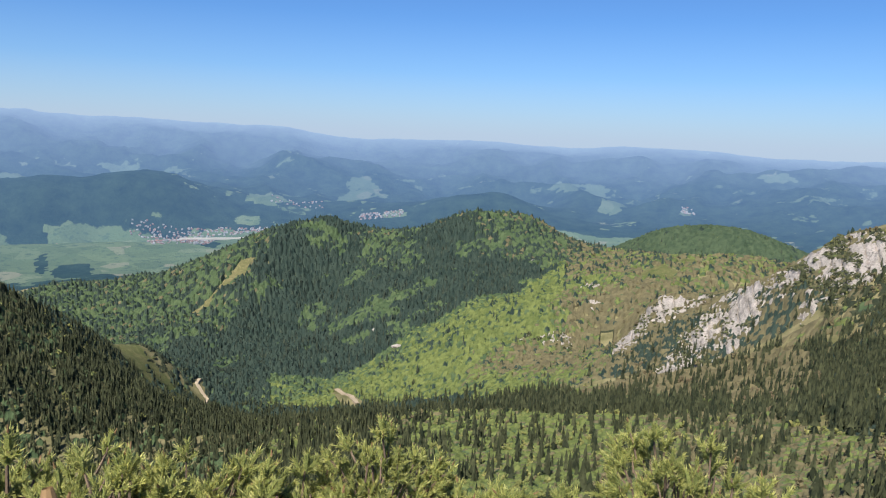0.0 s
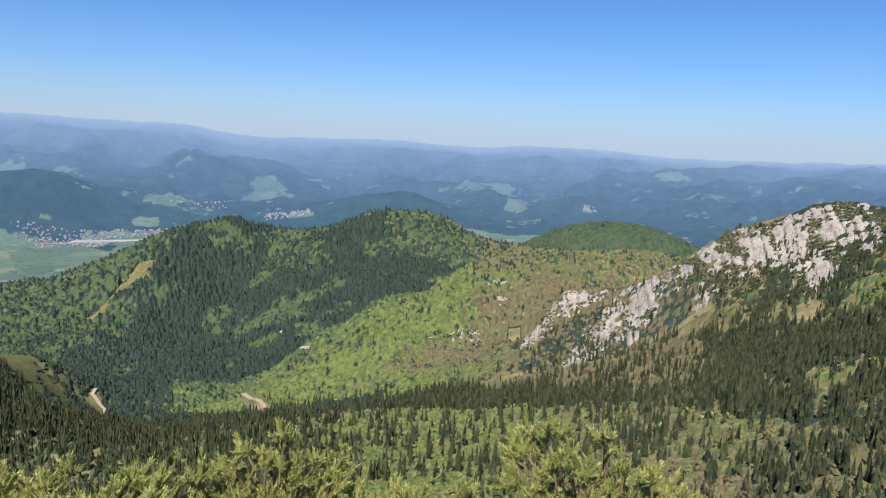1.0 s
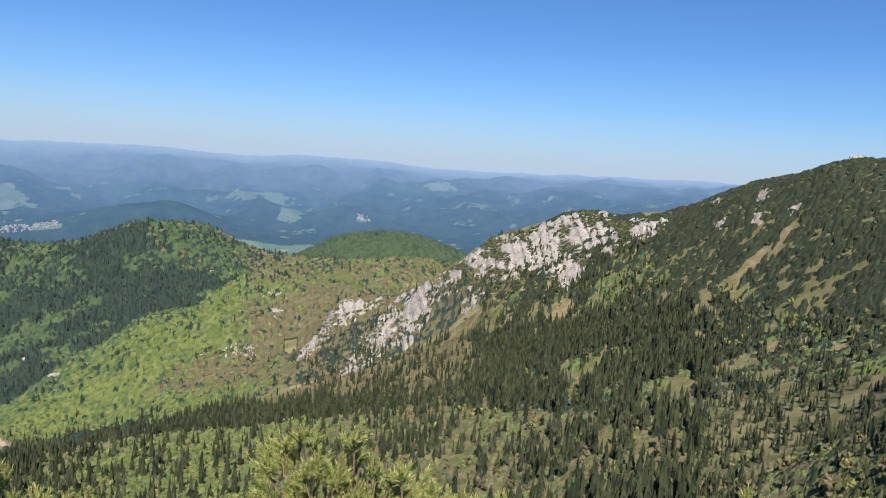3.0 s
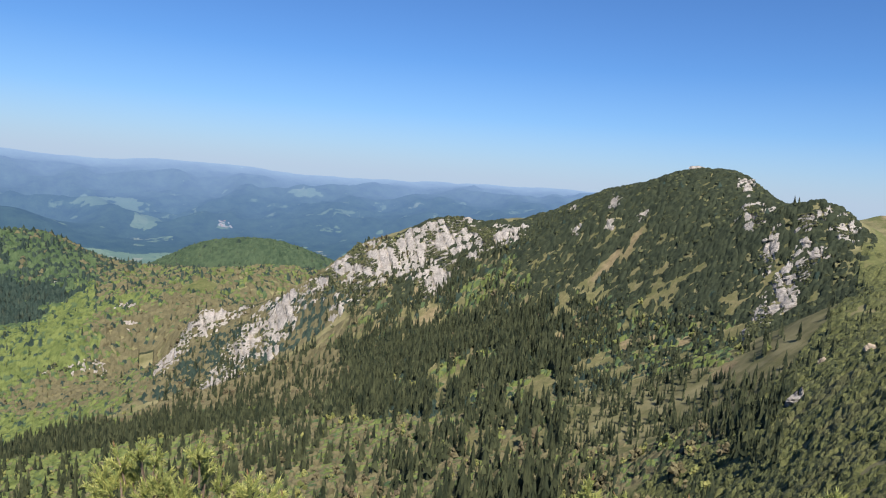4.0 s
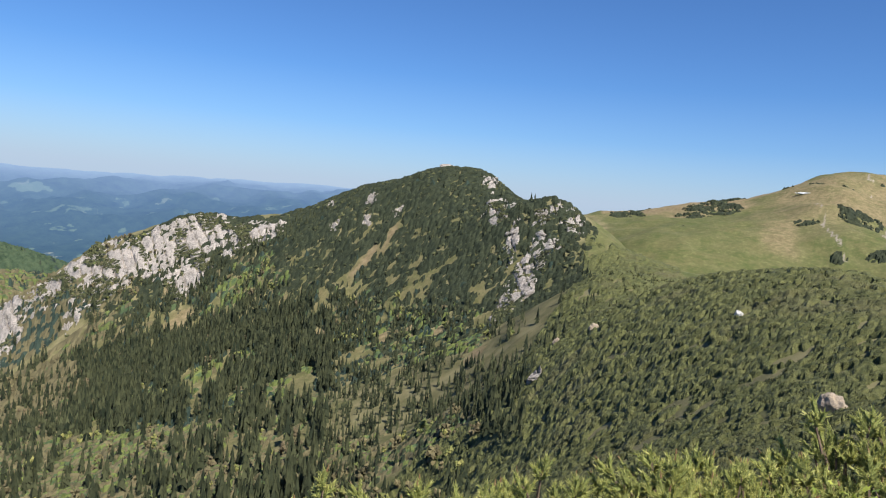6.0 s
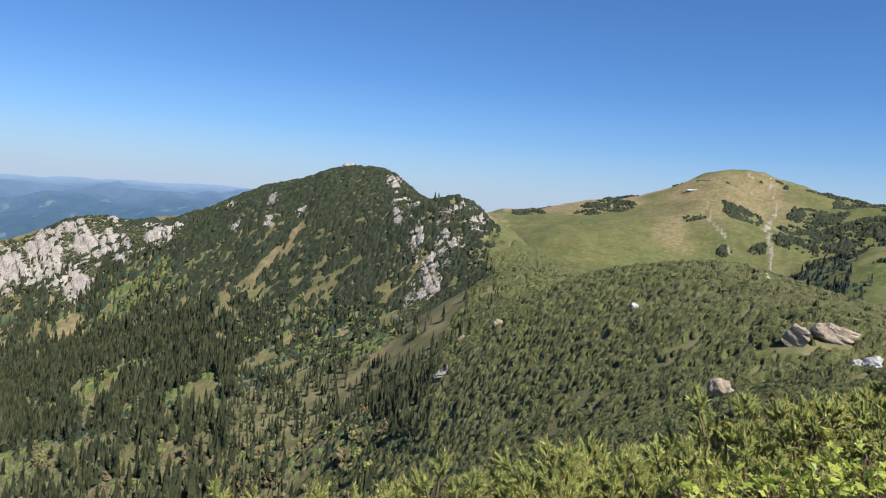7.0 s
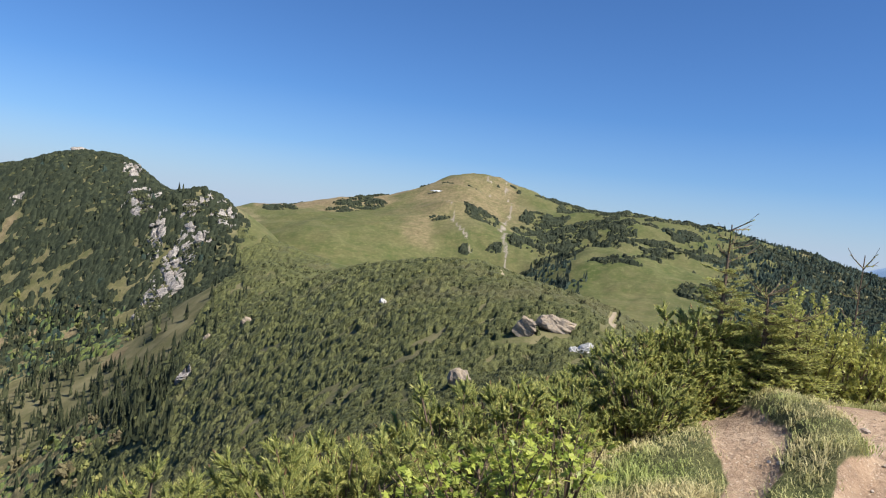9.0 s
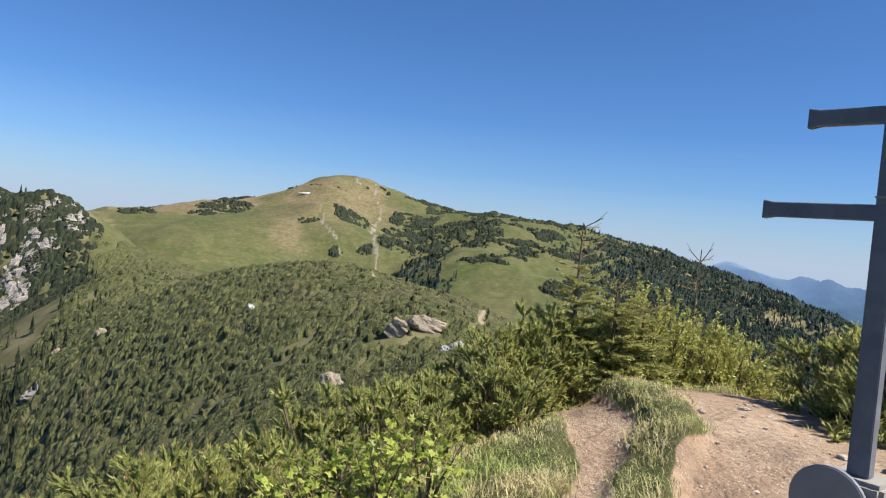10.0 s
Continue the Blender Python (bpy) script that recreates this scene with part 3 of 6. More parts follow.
def far_cover(az, r):
    x, y = place(az, r)
    flat = (1 - smooth(3200, 3330, r + 120 * fbm(x / 300, y / 300, 3, 81))) * (1 - np.maximum(blob(az, r, 21, 2480, 8, 300), 0) * 2) * smooth(2180, 2330, r + 90 * fbm(x / 120, y / 120, 3, 83))
    glades = 0.62 * smooth(0.20, 0.32, fbm(x / 110, y / 60, 5, 91)) * (1 - smooth(4200, 4700, r))
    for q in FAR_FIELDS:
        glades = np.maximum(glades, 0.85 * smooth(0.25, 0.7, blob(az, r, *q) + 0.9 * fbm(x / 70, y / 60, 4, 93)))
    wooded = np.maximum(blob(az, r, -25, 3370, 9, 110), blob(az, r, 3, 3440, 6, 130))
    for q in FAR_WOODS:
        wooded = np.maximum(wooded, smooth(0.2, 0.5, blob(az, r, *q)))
    fields = np.clip(np.maximum(flat, 0.8 * glades) - 1.6 * wooded, 0, 1) * (az < 60)
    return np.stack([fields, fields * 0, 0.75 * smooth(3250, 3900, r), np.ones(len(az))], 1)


def sheet(name, radii, bearings, mat, paint):
    az, r = np.meshgrid(bearings, radii)
    az, r = az.ravel(), r.ravel()
    x, y = place(az, r)
    z = height(az, r)
    nb, nr = len(bearings), len(radii)
    i, j = np.meshgrid(np.arange(nr - 1), np.arange(nb), indexing="ij")
    a, b = i * nb + j, i * nb + (j + 1) % nb
    quads = np.stack([a, a + nb, b + nb, b], -1).reshape(-1, 4)
    me = bpy.data.meshes.new(name)
    me.vertices.add(len(x))
    me.vertices.foreach_set("co", np.stack([x, y, z], 1).ravel())
    me.loops.add(quads.size)
    me.loops.foreach_set("vertex_index", quads.ravel())
    me.polygons.add(len(quads))
    me.polygons.foreach_set("loop_start", np.arange(0, quads.size, 4))
    me.polygons.foreach_set("loop_total", np.full(len(quads), 4))
    me.polygons.foreach_set("use_smooth", np.ones(len(quads), bool))
    me.update(calc_edges=True)
    me.attributes.new("cover", 'FLOAT_COLOR', 'POINT').data.foreach_set("color", paint(az, r).ravel())
    me.materials.append(mat)
    return tagged(new(name, me), kind="structure")


BEARINGS = np.concatenate([np.arange(-38, 127, 0.29), np.arange(127, 322, 3.0)])
NEAR_RADII = np.concatenate([[0.05, 0.4, 0.8], np.geomspace(1.2, 14, 76), np.geomspace(15, 300, 80), np.geomspace(307, 2100, 180)])
tagged(sheet("ground", NEAR_RADII, BEARINGS, GROUND, cover), "mountain slopes of forest floor, alpine grass, pale rock and trodden earth", "mountain ground")
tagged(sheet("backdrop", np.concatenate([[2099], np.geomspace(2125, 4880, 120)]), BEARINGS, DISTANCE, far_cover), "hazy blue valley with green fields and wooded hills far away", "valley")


# ---- vegetation and rock of the slopes ----
def leaf_look(dark, light, odd, patch=0.012, share=0.62):
    def build(g):
        c = g.mix(g.island(), dark, light)
        c = g.mix(g.ramp(g.noise(patch, 4), (share - 0.1, 0.0), (share + 0.06, 0.8)), c, odd)
        c = g.mix(g.ramp(g.noise(0.22, 4, 0.7), (0.40, 0.35), (0.62, 0.0)), c, (dark[0] * 0.7, dark[1] * 0.7, dark[2] * 0.7))
        return c, (g.noise(0.9, 4, 0.7), 0.4, 0.6)
    return build


CONIFER = material("spruce_crowns", leaf_look((0.016, 0.023, 0.013), (0.074, 0.080, 0.039), (0.052, 0.058, 0.029)), 0.75, 0.15)
# far copy of the spruce colour, turned bluer to hold the haze
FAR_CONIFER = material("hazy_spruce_crowns", leaf_look((0.022, 0.033, 0.027), (0.066, 0.080, 0.056), (0.048, 0.062, 0.046)), 0.8, 0.1)
BEECH = material("fresh_beech_crowns", leaf_look((0.096, 0.112, 0.037), (0.226, 0.211, 0.072), (0.102, 0.136, 0.050)), 0.7, 0.15)
# far copy of the beech colour, duller and bluer with haze painted in
FAR_BEECH = material("hazy_beech_wood", leaf_look((0.044, 0.068, 0.030), (0.102, 0.128, 0.052), (0.066, 0.098, 0.042)), 0.7, 0.15)
BARE = material("budding_crowns", leaf_look((0.086, 0.076, 0.044), (0.172, 0.146, 0.076), (0.128, 0.098, 0.066), 0.008, 0.55), 0.85, 0.1)
DWARF = material("dwarf_pine_scrub", leaf_look((0.022, 0.027, 0.012), (0.094, 0.098, 0.040), (0.078, 0.070, 0.036), 0.05, 0.66), 0.7, 0.2)


def carpet_look(g):
    """Dense dwarf pine: bushes lighter or darker, paler shoot tips, some dry brown."""
    c = g.mix(g.ramp(g.noise(0.35, 4, 0.6), (0.36, 0.0), (0.64, 1.0)), (0.044, 0.051, 0.020), (0.112, 0.114, 0.042))
    c = g.mix(g.ramp(g.noise(0.03, 5, 0.6), (0.54, 0.0), (0.70, 0.6)), c, (0.094, 0.084, 0.044))
    tips = g.noise(2.6, 4, 0.75)
    c = g.mix(g.ramp(tips, (0.54, 0.0), (0.72, 0.7)), c, (0.150, 0.160, 0.062))
    c = g.mix(g.ramp(tips, (0.30, 0.7), (0.45, 0.0)), c, (0.023, 0.031, 0.016))
    return c, (g.noise(3.2, 5, 0.75), 0.9, 0.35)


CARPET = material("dwarf_pine_carpet", carpet_look, 0.75, 0.15)


def limestone_look(g):
    v = g.noise(0.05, 6, 0.65)
    crack = g.noise(0.55, 6, 0.7, g.stretched(1.0, 1.0, 2.6))
    c = g.mix(g.ramp(v, (0.36, 0.0), (0.62, 1.0)), (0.400, 0.362, 0.335), (0.285, 0.260, 0.240))
    c = g.mix(g.island(), c, g.mix(0.3, c, (0.33, 0.285, 0.23)))
    c = g.mix(g.ramp(crack, (0.50, 0.0), (0.66, 0.75)), c, (0.10, 0.09, 0.07))
    strata = g.noise(0.16, 6, 0.75, g.stretched(1.0, 1.0, 4.5))
    c = g.mix(g.ramp(strata, (0.36, 0.75), (0.46, 0.0)), c, (0.115, 0.105, 0.09))
    return c, (crack, 1.0, 1.2)


LIMESTONE = material("weathered_limestone", limestone_look, 0.9, 0.15)


def mesh_object(name, verts, tris, mat, smooth_faces=False):
    verts, tris = np.asarray(verts, float), np.asarray(tris, np.int64)
    me = bpy.data.meshes.new(name)
    me.vertices.add(len(verts))
    me.vertices.foreach_set("co", verts.ravel())
    n = tris.shape[1]
    me.loops.add(tris.size)
    me.loops.foreach_set("vertex_index", tris.ravel())
    me.polygons.add(len(tris))
    me.polygons.foreach_set("loop_start", np.arange(0, tris.size, n))
    me.polygons.foreach_set("loop_total", np.full(len(tris), n))
    me.polygons.foreach_set("use_smooth", np.full(len(tris), smooth_faces))
    me.update(calc_edges=True)
    me.materials.append(mat)
    return new(name, me)


def planted(name, templates, spots, mat, soft=False):
    """One joined mesh: a template for each spot (x, y, z, width, tall), turned at random."""
    rng = np.random.default_rng(len(name))
    pick = rng.integers(0, len(templates), len(spots))
    turn = rng.uniform(0, 2 * np.pi, len(spots))
    vs, fs, base = [], [], 0
    for k, (v, f) in enumerate(templates):
        s, a = spots[pick == k], turn[pick == k]
        if not len(s):
            continue
        c, d = np.cos(a)[:, None], np.sin(a)[:, None]
        x = (v[:, 0] * c - v[:, 1] * d) * s[:, 3:4] + s[:, 0:1]
        y = (v[:, 0] * d + v[:, 1] * c) * s[:, 3:4] + s[:, 1:2]
        z = v[:, 2] * s[:, 4:5] + s[:, 2:3]
        vs.append(np.stack([x, y, z], -1).reshape(-1, 3))
        fs.append((f[None] + (np.arange(len(s)) * len(v))[:, None, None] + base).reshape(-1, 3))
        base += len(s) * len(v)
    return mesh_object(name, np.concatenate(vs), np.concatenate(fs), mat, soft)


def conifer_form(rng, tiers, sides):
    """A narrow spruce: skirts of drooping boughs, long and short in turn, one above the other."""
    v, f = [], []
    for t in range(tiers):
        low, top = t / (tiers + 0.5), min(1.0, (t + 1.9) / (tiers + 0.5))
        wide = 0.5 * (1 - low) ** 0.8 + 0.03
        a0 = rng.uniform(0, 6.3)
        b = len(v)
        v.append((rng.normal(0, 0.012), rng.normal(0, 0.012), top))
        n = sides * 2
        for s in range(n):
            w = wide * (rng.uniform(0.85, 1.25) if s % 2 else rng.uniform(0.35, 0.6))
            a = a0 + (s + rng.uniform(-0.25, 0.25)) * 6.2832 / n
            v.append((w * math.cos(a), w * math.sin(a), low + (rng.uniform(-0.07, 0.0) if s % 2 else rng.uniform(0.03, 0.09))))
        f += [(b, b + 1 + s, b + 1 + (s + 1) % n) for s in range(n)]
    return np.array(v), np.array(f)


OCTA = np.array([(1, 0, 0), (0, 1, 0), (-1, 0, 0), (0, -1, 0), (0, 0, 1), (0, 0, -1)], float)
OCTA_F = np.array([(0, 1, 4), (1, 2, 4), (2, 3, 4), (3, 0, 4), (1, 0, 5), (2, 1, 5), (3, 2, 5), (0, 3, 5)])


def crown_form(rng, lumps):
    """A leafy crown of small lumps."""
    v, f = [], []
    for k in range(lumps):
        a, h = rng.uniform(0, 6.3), rng.uniform(0.28, 0.88)
        d = 0.40 * (1.05 - abs(h - 0.5)) * rng.uniform(0.2, 1)
        turn = np.array(Euler((rng.uniform(0, 3), rng.uniform(0, 3), 0)).to_matrix())
        s = rng.uniform(0.10, 0.21)
        f.append(OCTA_F + len(v) * 6)
        v.append((OCTA * rng.uniform(0.7, 1.3, (6, 1))) @ turn * s + (d * math.cos(a), d * math.sin(a), h))
    return np.concatenate(v), np.concatenate(f)


def scrub_form(rng, sides):
    """A low rounded clump with an uneven rim and top."""
    v, f = [(rng.normal(0, 0.08), rng.normal(0, 0.08), rng.uniform(0.85, 1.1))], []
    for ring, (w, h) in enumerate(((0.30, 0.82), (0.50, 0.28))):
        for s in range(sides):
            a = 6.2832 * (s + 0.5 * ring + rng.uniform(-0.25, 0.25)) / sides
            q = w * rng.uniform(0.65, 1.3)
            v.append((q * math.cos(a), q * math.sin(a), h * rng.uniform(0.7, 1.3)))
    for s in range(sides):
        t = (s + 1) % sides
        f += [(0, 1 + s, 1 + t), (1 + s, 1 + sides + s, 1 + t), (1 + t, 1 + sides + s, 1 + sides + t)]
    return np.array(v), np.array(f)


def shoot_form(rng, shoots):
    """A clump of upright pointed shoots."""
    v, f = [], []
    for k in range(shoots):
        a, lift = rng.uniform(0, 6.3), rng.uniform(0.1, 1.5)
        out = np.array((math.cos(a) * math.cos(lift), math.sin(a) * math.cos(lift), math.sin(lift)))
        tip = out * np.array((0.5, 0.5, 0.95)) * rng.uniform(0.75, 1.15) + (0, 0, 0.08)
        mid = tip * 0.5
        side = np.cross(out, rng.normal(size=3))
        side /= np.linalg.norm(side)
        up = np.cross(out, side)
        w = rng.uniform(0.05, 0.10)
        b = len(v)
        v += [tip, mid + side * w, mid - side * w * 0.5 + up * w * 0.87, mid - side * w * 0.5 - up * w * 0.87]
        f += [(b, b + 1, b + 2), (b, b + 2, b + 3), (b, b + 3, b + 1)]
    return np.array(v), np.array(f)


def cells(u, v, seed, w=None):
    """Rounded cells: height of a dome in each, and two numbers of its own."""
    best, own, other = np.full(len(u), 9.0), np.zeros(len(u)), np.zeros(len(u))
    w = np.zeros(len(u)) + 0.5 if w is None else w
    iu, iv, iw = np.floor(u), np.floor(v), np.floor(w)
    flat = not iw.any()
    for du, dv, dw in itertools.product((-1, 0, 1), (-1, 0, 1), (0,) if flat else (-1, 0, 1)):
        a, b, c = iu + du, iv + dv, iw + dw
        h1 = np.sin(a * 127.1 + b * 311.7 + c * 74.7 + seed) * 43758.5453
        h2 = np.sin(a * 269.5 + b * 183.3 + c * 246.1 + seed) * 23421.631
        h3 = np.sin(a * 113.5 + b * 271.9 + c * 124.6 + seed) * 33571.917
        h1, h2, h3 = h1 - np.floor(h1), h2 - np.floor(h2), h3 - np.floor(h3)
        d = np.sqrt((a + h1 - u) ** 2 + (b + h2 - v) ** 2 + (0 if flat else (c + h3 - w) ** 2))
        own, other = np.where(d < best, h1, own), np.where(d < best, h2, other)
        best = np.minimum(best, d)
    return np.sqrt(np.clip(1 - (best / 0.85) ** 2, 0, 1)), own, other


def scatter(seed, a0, a1, r0, r1, count, spread=2.0):
    """Random bearings and distances; spread 2: even over the land, 0: even in the logarithm of the distance."""
    rng = np.random.default_rng(seed)
    u = rng.random(count)
    r = (r0 ** spread + u * (r1 ** spread - r0 ** spread)) ** (1 / spread) if spread else r0 * (r1 / r0) ** u
    return rng.uniform(a0, a1, count), r, rng


def along(line, az, k=1):
    p = np.array(CRESTS[line])
    return np.interp(az, p[:, 0], p[:, k])


def bands(az, r):
    """How the slopes are wooded: shares of spruce, fresh beech, budding wood and dwarf pine."""
    x, y = place(az, r)
    n0, n1, n2, n3 = fbm(x / 210, y / 210, 4, 99), fbm(x / 130, y / 130, 4, 101), fbm(x / 60, y / 60, 4, 111), fbm(x / 300, y / 300, 3, 121)
    spruce, beech, bare, dwarf = (np.zeros(len(az)) for _ in range(4))
    valley = np.interp(az, [-40, -29, -24, -18.5, -14, -8, -3.6, 5.7, 10.8, 14, 20], [1500, 1350, 1270, 1180, 1150, 1140, 1200, 1330, 1500, 1700, 1750])
    belt = along("spur_belt", az)
    rock = along("rock_crest", az)
    # wooded hill beyond the valley
    hill = (r > valley) & (r < 2080) & (az < 13)
    brow = np.interp(az, [-30, -16, -12, -8, -3, 2, 6, 10], [1330, 1480, 1620, 1730, 1690, 1640, 1480, 1380])
    high = smooth(-90, 90, r - brow + 260 * n1 + 120 * n2)
    streak = smooth(0.17, 0.32, n2 + 0.3 * n3)
    spruce = np.where(hill, 0.95 * (1 - high) * (1 - 0.8 * streak) + 0.28 * high, spruce)
    beech = np.where(hill, 0.58 * high + (1 - high) * 0.8 * streak, beech)
    bare = np.where(hill, 0.04 * high + 0.3 * smooth(1690, 1790, r) * (az > -1), bare)
    # the sunny middle slope on this side of it
    mid = (r > belt * 1.03 + 40 * n2) & (r <= valley) & (az > -13) & (az < 30) & (r < np.where(az > 13, rock, 9999) * 0.995 + np.where((az > 13) & (az < 30) & (r > rock * 1.04), 9e3, 0))
    green = 1 - smooth(4, 12, az + 9 * n1 - (r - 1050) / 70)
    beech = np.where(mid, 0.93 * green + (0.10 + 0.25 * (n2 > 0.1)) * (1 - green), beech)
    bare = np.where(mid, 0.68 * (1 - green), bare)
    spruce = np.where(mid, 0.04 + 0.14 * (n2 > 0.16), spruce)
    # dark belt of spruce on the spur
    dark = (r <= belt * 1.03 + 40 * n2) & (r > belt * (0.80 + 0.10 * smooth(0, 30, az)) + 60 * n1) & (az > -14)
    spruce = np.where(dark, 1.0, spruce)
    beech, bare = np.where(dark, 0.03, beech), np.where(dark, 0.0, bare)
    # mixed wood below the eye
    low = (r <= belt) & ~dark & (az > -40) & (az < 58)
    spruce = np.where(low, np.interp(az, [-30, -8, 2, 24, 34, 46], [0.8, 0.78, 0.18, 0.35, 0.55, 0.7]) * (1 - 0.75 * smooth(0.02, 0.2, n2) * smooth(-14, 0, az)), spruce)
    beech = np.where(low, 0.13 + 0.42 * smooth(-6, 3, az) * smooth(24, 10, az) + 0.45 * (1 - 0.65 * smooth(10, 20, az)) * smooth(0.02, 0.22, n2) * (1 - smooth(25, 50, az) * 0.55), beech)
    bare = np.where(low, 0.10 + 0.25 * smooth(10, 20, az), bare)
    spruce = np.where(low & (az > 52) & (r < 300), spruce * 0.35, spruce)
    dwarf = np.where(low & (az > 50) & (r < 330), 0.6, dwarf)
    spruce = np.where((az > 57) & (r < 640) & (az < 66), spruce * 0.5, spruce)
    # slopes of the rocky mountain: dwarf pine above, spruce below it, budding wood at the foot of the rocks
    slope = (az >= 14) & (az < 66) & (r > belt * 1.03) & (r < rock * np.where(az > 20, 1.01, 1.06)) & ((az > 20) | (r < rock * 1.05))
    ratio = r / rock + 0.10 * n1 + 0.05 * n2
    up = smooth(np.interp(az, [30, 40, 50, 58], [0.84, 0.80, 0.72, 0.60]), np.interp(az, [30, 40, 50, 58], [0.92, 0.88, 0.80, 0.70]), ratio) * smooth(26, 34, az)
    brown = smooth(33, 26, az + 5 * n1) * smooth(0.66, 0.78, ratio)
    glade = smooth(46, 52, az + 3 * n2) * smooth(0.50, 0.60, ratio)
    spruce = np.where(slope, (0.95 - 0.85 * smooth(0.09, 0.20, n2)) * (1 - 0.94 * up) * (ratio < 0.93) * (1 - 0.45 * brown) * (1 - 0.55 * glade), spruce)
    bare = np.where(slope, 0.55 * brown + 0.05 * (1 - up), bare)
    beech = np.where(slope, (0.06 + 0.03 * brown + 0.12 * glade + 0.22 * smooth(0.12, 0.2, n2)) * (1 - up) * smooth(24, 36, az), beech)
    dwarf = np.where(slope, 0.76 * up + 0.30 * glade * (1 - up), dwarf)
    # close young spruce below the crag
    young = (az > 45 + 3 * n2) & (az < 62 + 2 * n2) & (r < np.interp(az, [46, 54, 61.5], [590, 500, 370]) * (1 + 0.12 * n2)) & (r > np.interp(az, [46, 54, 61.5], [390, 330, 215]) * (1 + 0.2 * n2))
    spruce = np.where(young, 1.0, spruce)
    beech, bare, dwarf = np.where(young, 0.0, beech), np.where(young, 0.0, bare), np.where(young, 0.0, dwarf)
    # left spurs
    left = (az < -13) & (r <= valley) & (r > 560)
    cut = blob(az, r, -21.5, 1085, 4.6, 75, 0.1)
    spruce = np.where(left, (0.95 - 0.45 * smooth(0.1, 0.3, n2)) * (1 - cut * 1.1), spruce)
    beech = np.where(left, 0.08 + 0.15 * smooth(0.0, 0.25, n2) * (1 - cut), beech)
    bare = np.where(left, 0.0, bare)
    dwarf = np.where(left, 0.6 * cut, dwarf)
    # grassy mid crest
    crest = (az >= 10) & (az < 30) & (r > 1330) & (r < 1800)
    beech, bare = np.where(crest, 0.25, beech), np.where(crest, 0.35 + 0.3 * n2, bare)
    knoll = (r > 2100) & (blob(az, r, 21, 2440, 8.5, 260) > 0.1)
    beech, spruce = np.where(knoll, 0.85, np.where(r > 2100, 0, beech)), np.where(knoll, 0.02, np.where(r > 2100, 0, spruce))
    # the big grassy peak: patches of dwarf pine, spruce in the hollows and down its right flank
    peak = (az > 66) & (r > 500)
    crestline = along("peak_crest", az)
    right = smooth(86, 95, az + 5 * n1)
    hat = np.zeros(len(az))
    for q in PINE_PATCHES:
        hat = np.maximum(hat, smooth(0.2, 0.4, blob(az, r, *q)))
    patch = smooth(0.10, 0.16, 0.8 * n0 + 0.75 * n2 + 0.16 * right * smooth(0.55, 0.85, r / crestline) - 0.27 * (1 - right) - 0.45 * blob(az, r, 95.5, 720, 5.5, 230))
    dwarf = np.where(peak, np.maximum(np.maximum(patch, hat), 0.0), dwarf)
    wood = smooth(99, 108, az + 5 * n1) * smooth(1.02, 0.8, r / crestline - smooth(104, 110, az) * 0.4)
    hollow = blob(az, r, 88.5, 690, 3.2, 130, 0.0)
    spruce = np.where(peak, np.maximum(wood * 0.85, hollow * 0.9), spruce)
    bare = np.where(peak, 0.0, bare)
    return spruce, beech, bare, dwarf


ROADS = [([(-18.3, 1112), (-18.55, 1092), (-17.8, 1072), (-18.1, 1052), (-18.9, 1030)], 3.0), ([(-7.8, 1100), (-6.6, 1040), (-6.1, 1000)], 5.5)]


def wood_spots(parts):
    out = {k: [] for k in ("spruce", "beech", "bare", "dwarf")}
    for seed, a0, a1, r0, r1, n in parts:
        az, r, rng = scatter(seed, a0, a1, r0, r1, n)
        c = cover(az, r)
        shares = bands(az, r)
        thin = np.where((az < 30) & (r > 900) & (r < 2100), np.where(az < -13, 0.6, 0.25), 1.0)
        shares = [q * (thin if k == 0 else np.where(r > 2100, 0.15, thin * 0.22) if k < 3 else 0.22 * (r > 500)) for k, q in enumerate(shares)]
        open_land = np.clip(1 - 1.7 * np.maximum(c[:, 0] * 1.2, 0.7 * c[:, 1] * (az < 66)), 0, 1)
        u = rng.random(n)
        px, py = place(az, r)
        for road, wide in ROADS:
            ahead = [(q[0], q[1] - 22) for q in road]
            open_land = open_land * (np.minimum(off_line(px, py, road), off_line(px, py, ahead) / 1.6) > wide + 2)
        z = height(az, r)
        x, y = place(az, r)
        low = 0.0
        for key, share in zip(out, shares):
            share = share * open_land
            keep = (u >= low) & (u < low + share)
            low = low + share
            m = keep.sum()
            size = rng.uniform(0.5, 1.35, m)
            high_up = smooth(0.6, 1.0, r[keep] / 1000) * (az[keep] > 30) * (az[keep] < 66)
            if key == "spruce":
                tall = (15.5 - 5.0 * high_up) * size * np.where(az[keep] > 98, 0.36, np.where(az[keep] > 46, np.where(r[keep] < 520, 0.52, 0.66), np.where(az[keep] < -12, 0.75, 1)))
                wide, sink = tall * rng.uniform(0.27, 0.40, m), 0.5
            elif key == "dwarf":
                wide = (3.4 + r[keep] / 480) * size
                tall, sink = wide * 0.5, 0.3
            else:
                wide = np.where(r[keep] > 1060, 8.5, 6.6) * size
                tall, sink = wide * rng.uniform(1.0, 1.35, m), 1.5
            out[key].append(np.stack([x[keep], y[keep], z[keep] - sink, wide, tall], 1))
    return {k: np.concatenate(v) for k, v in out.items()}


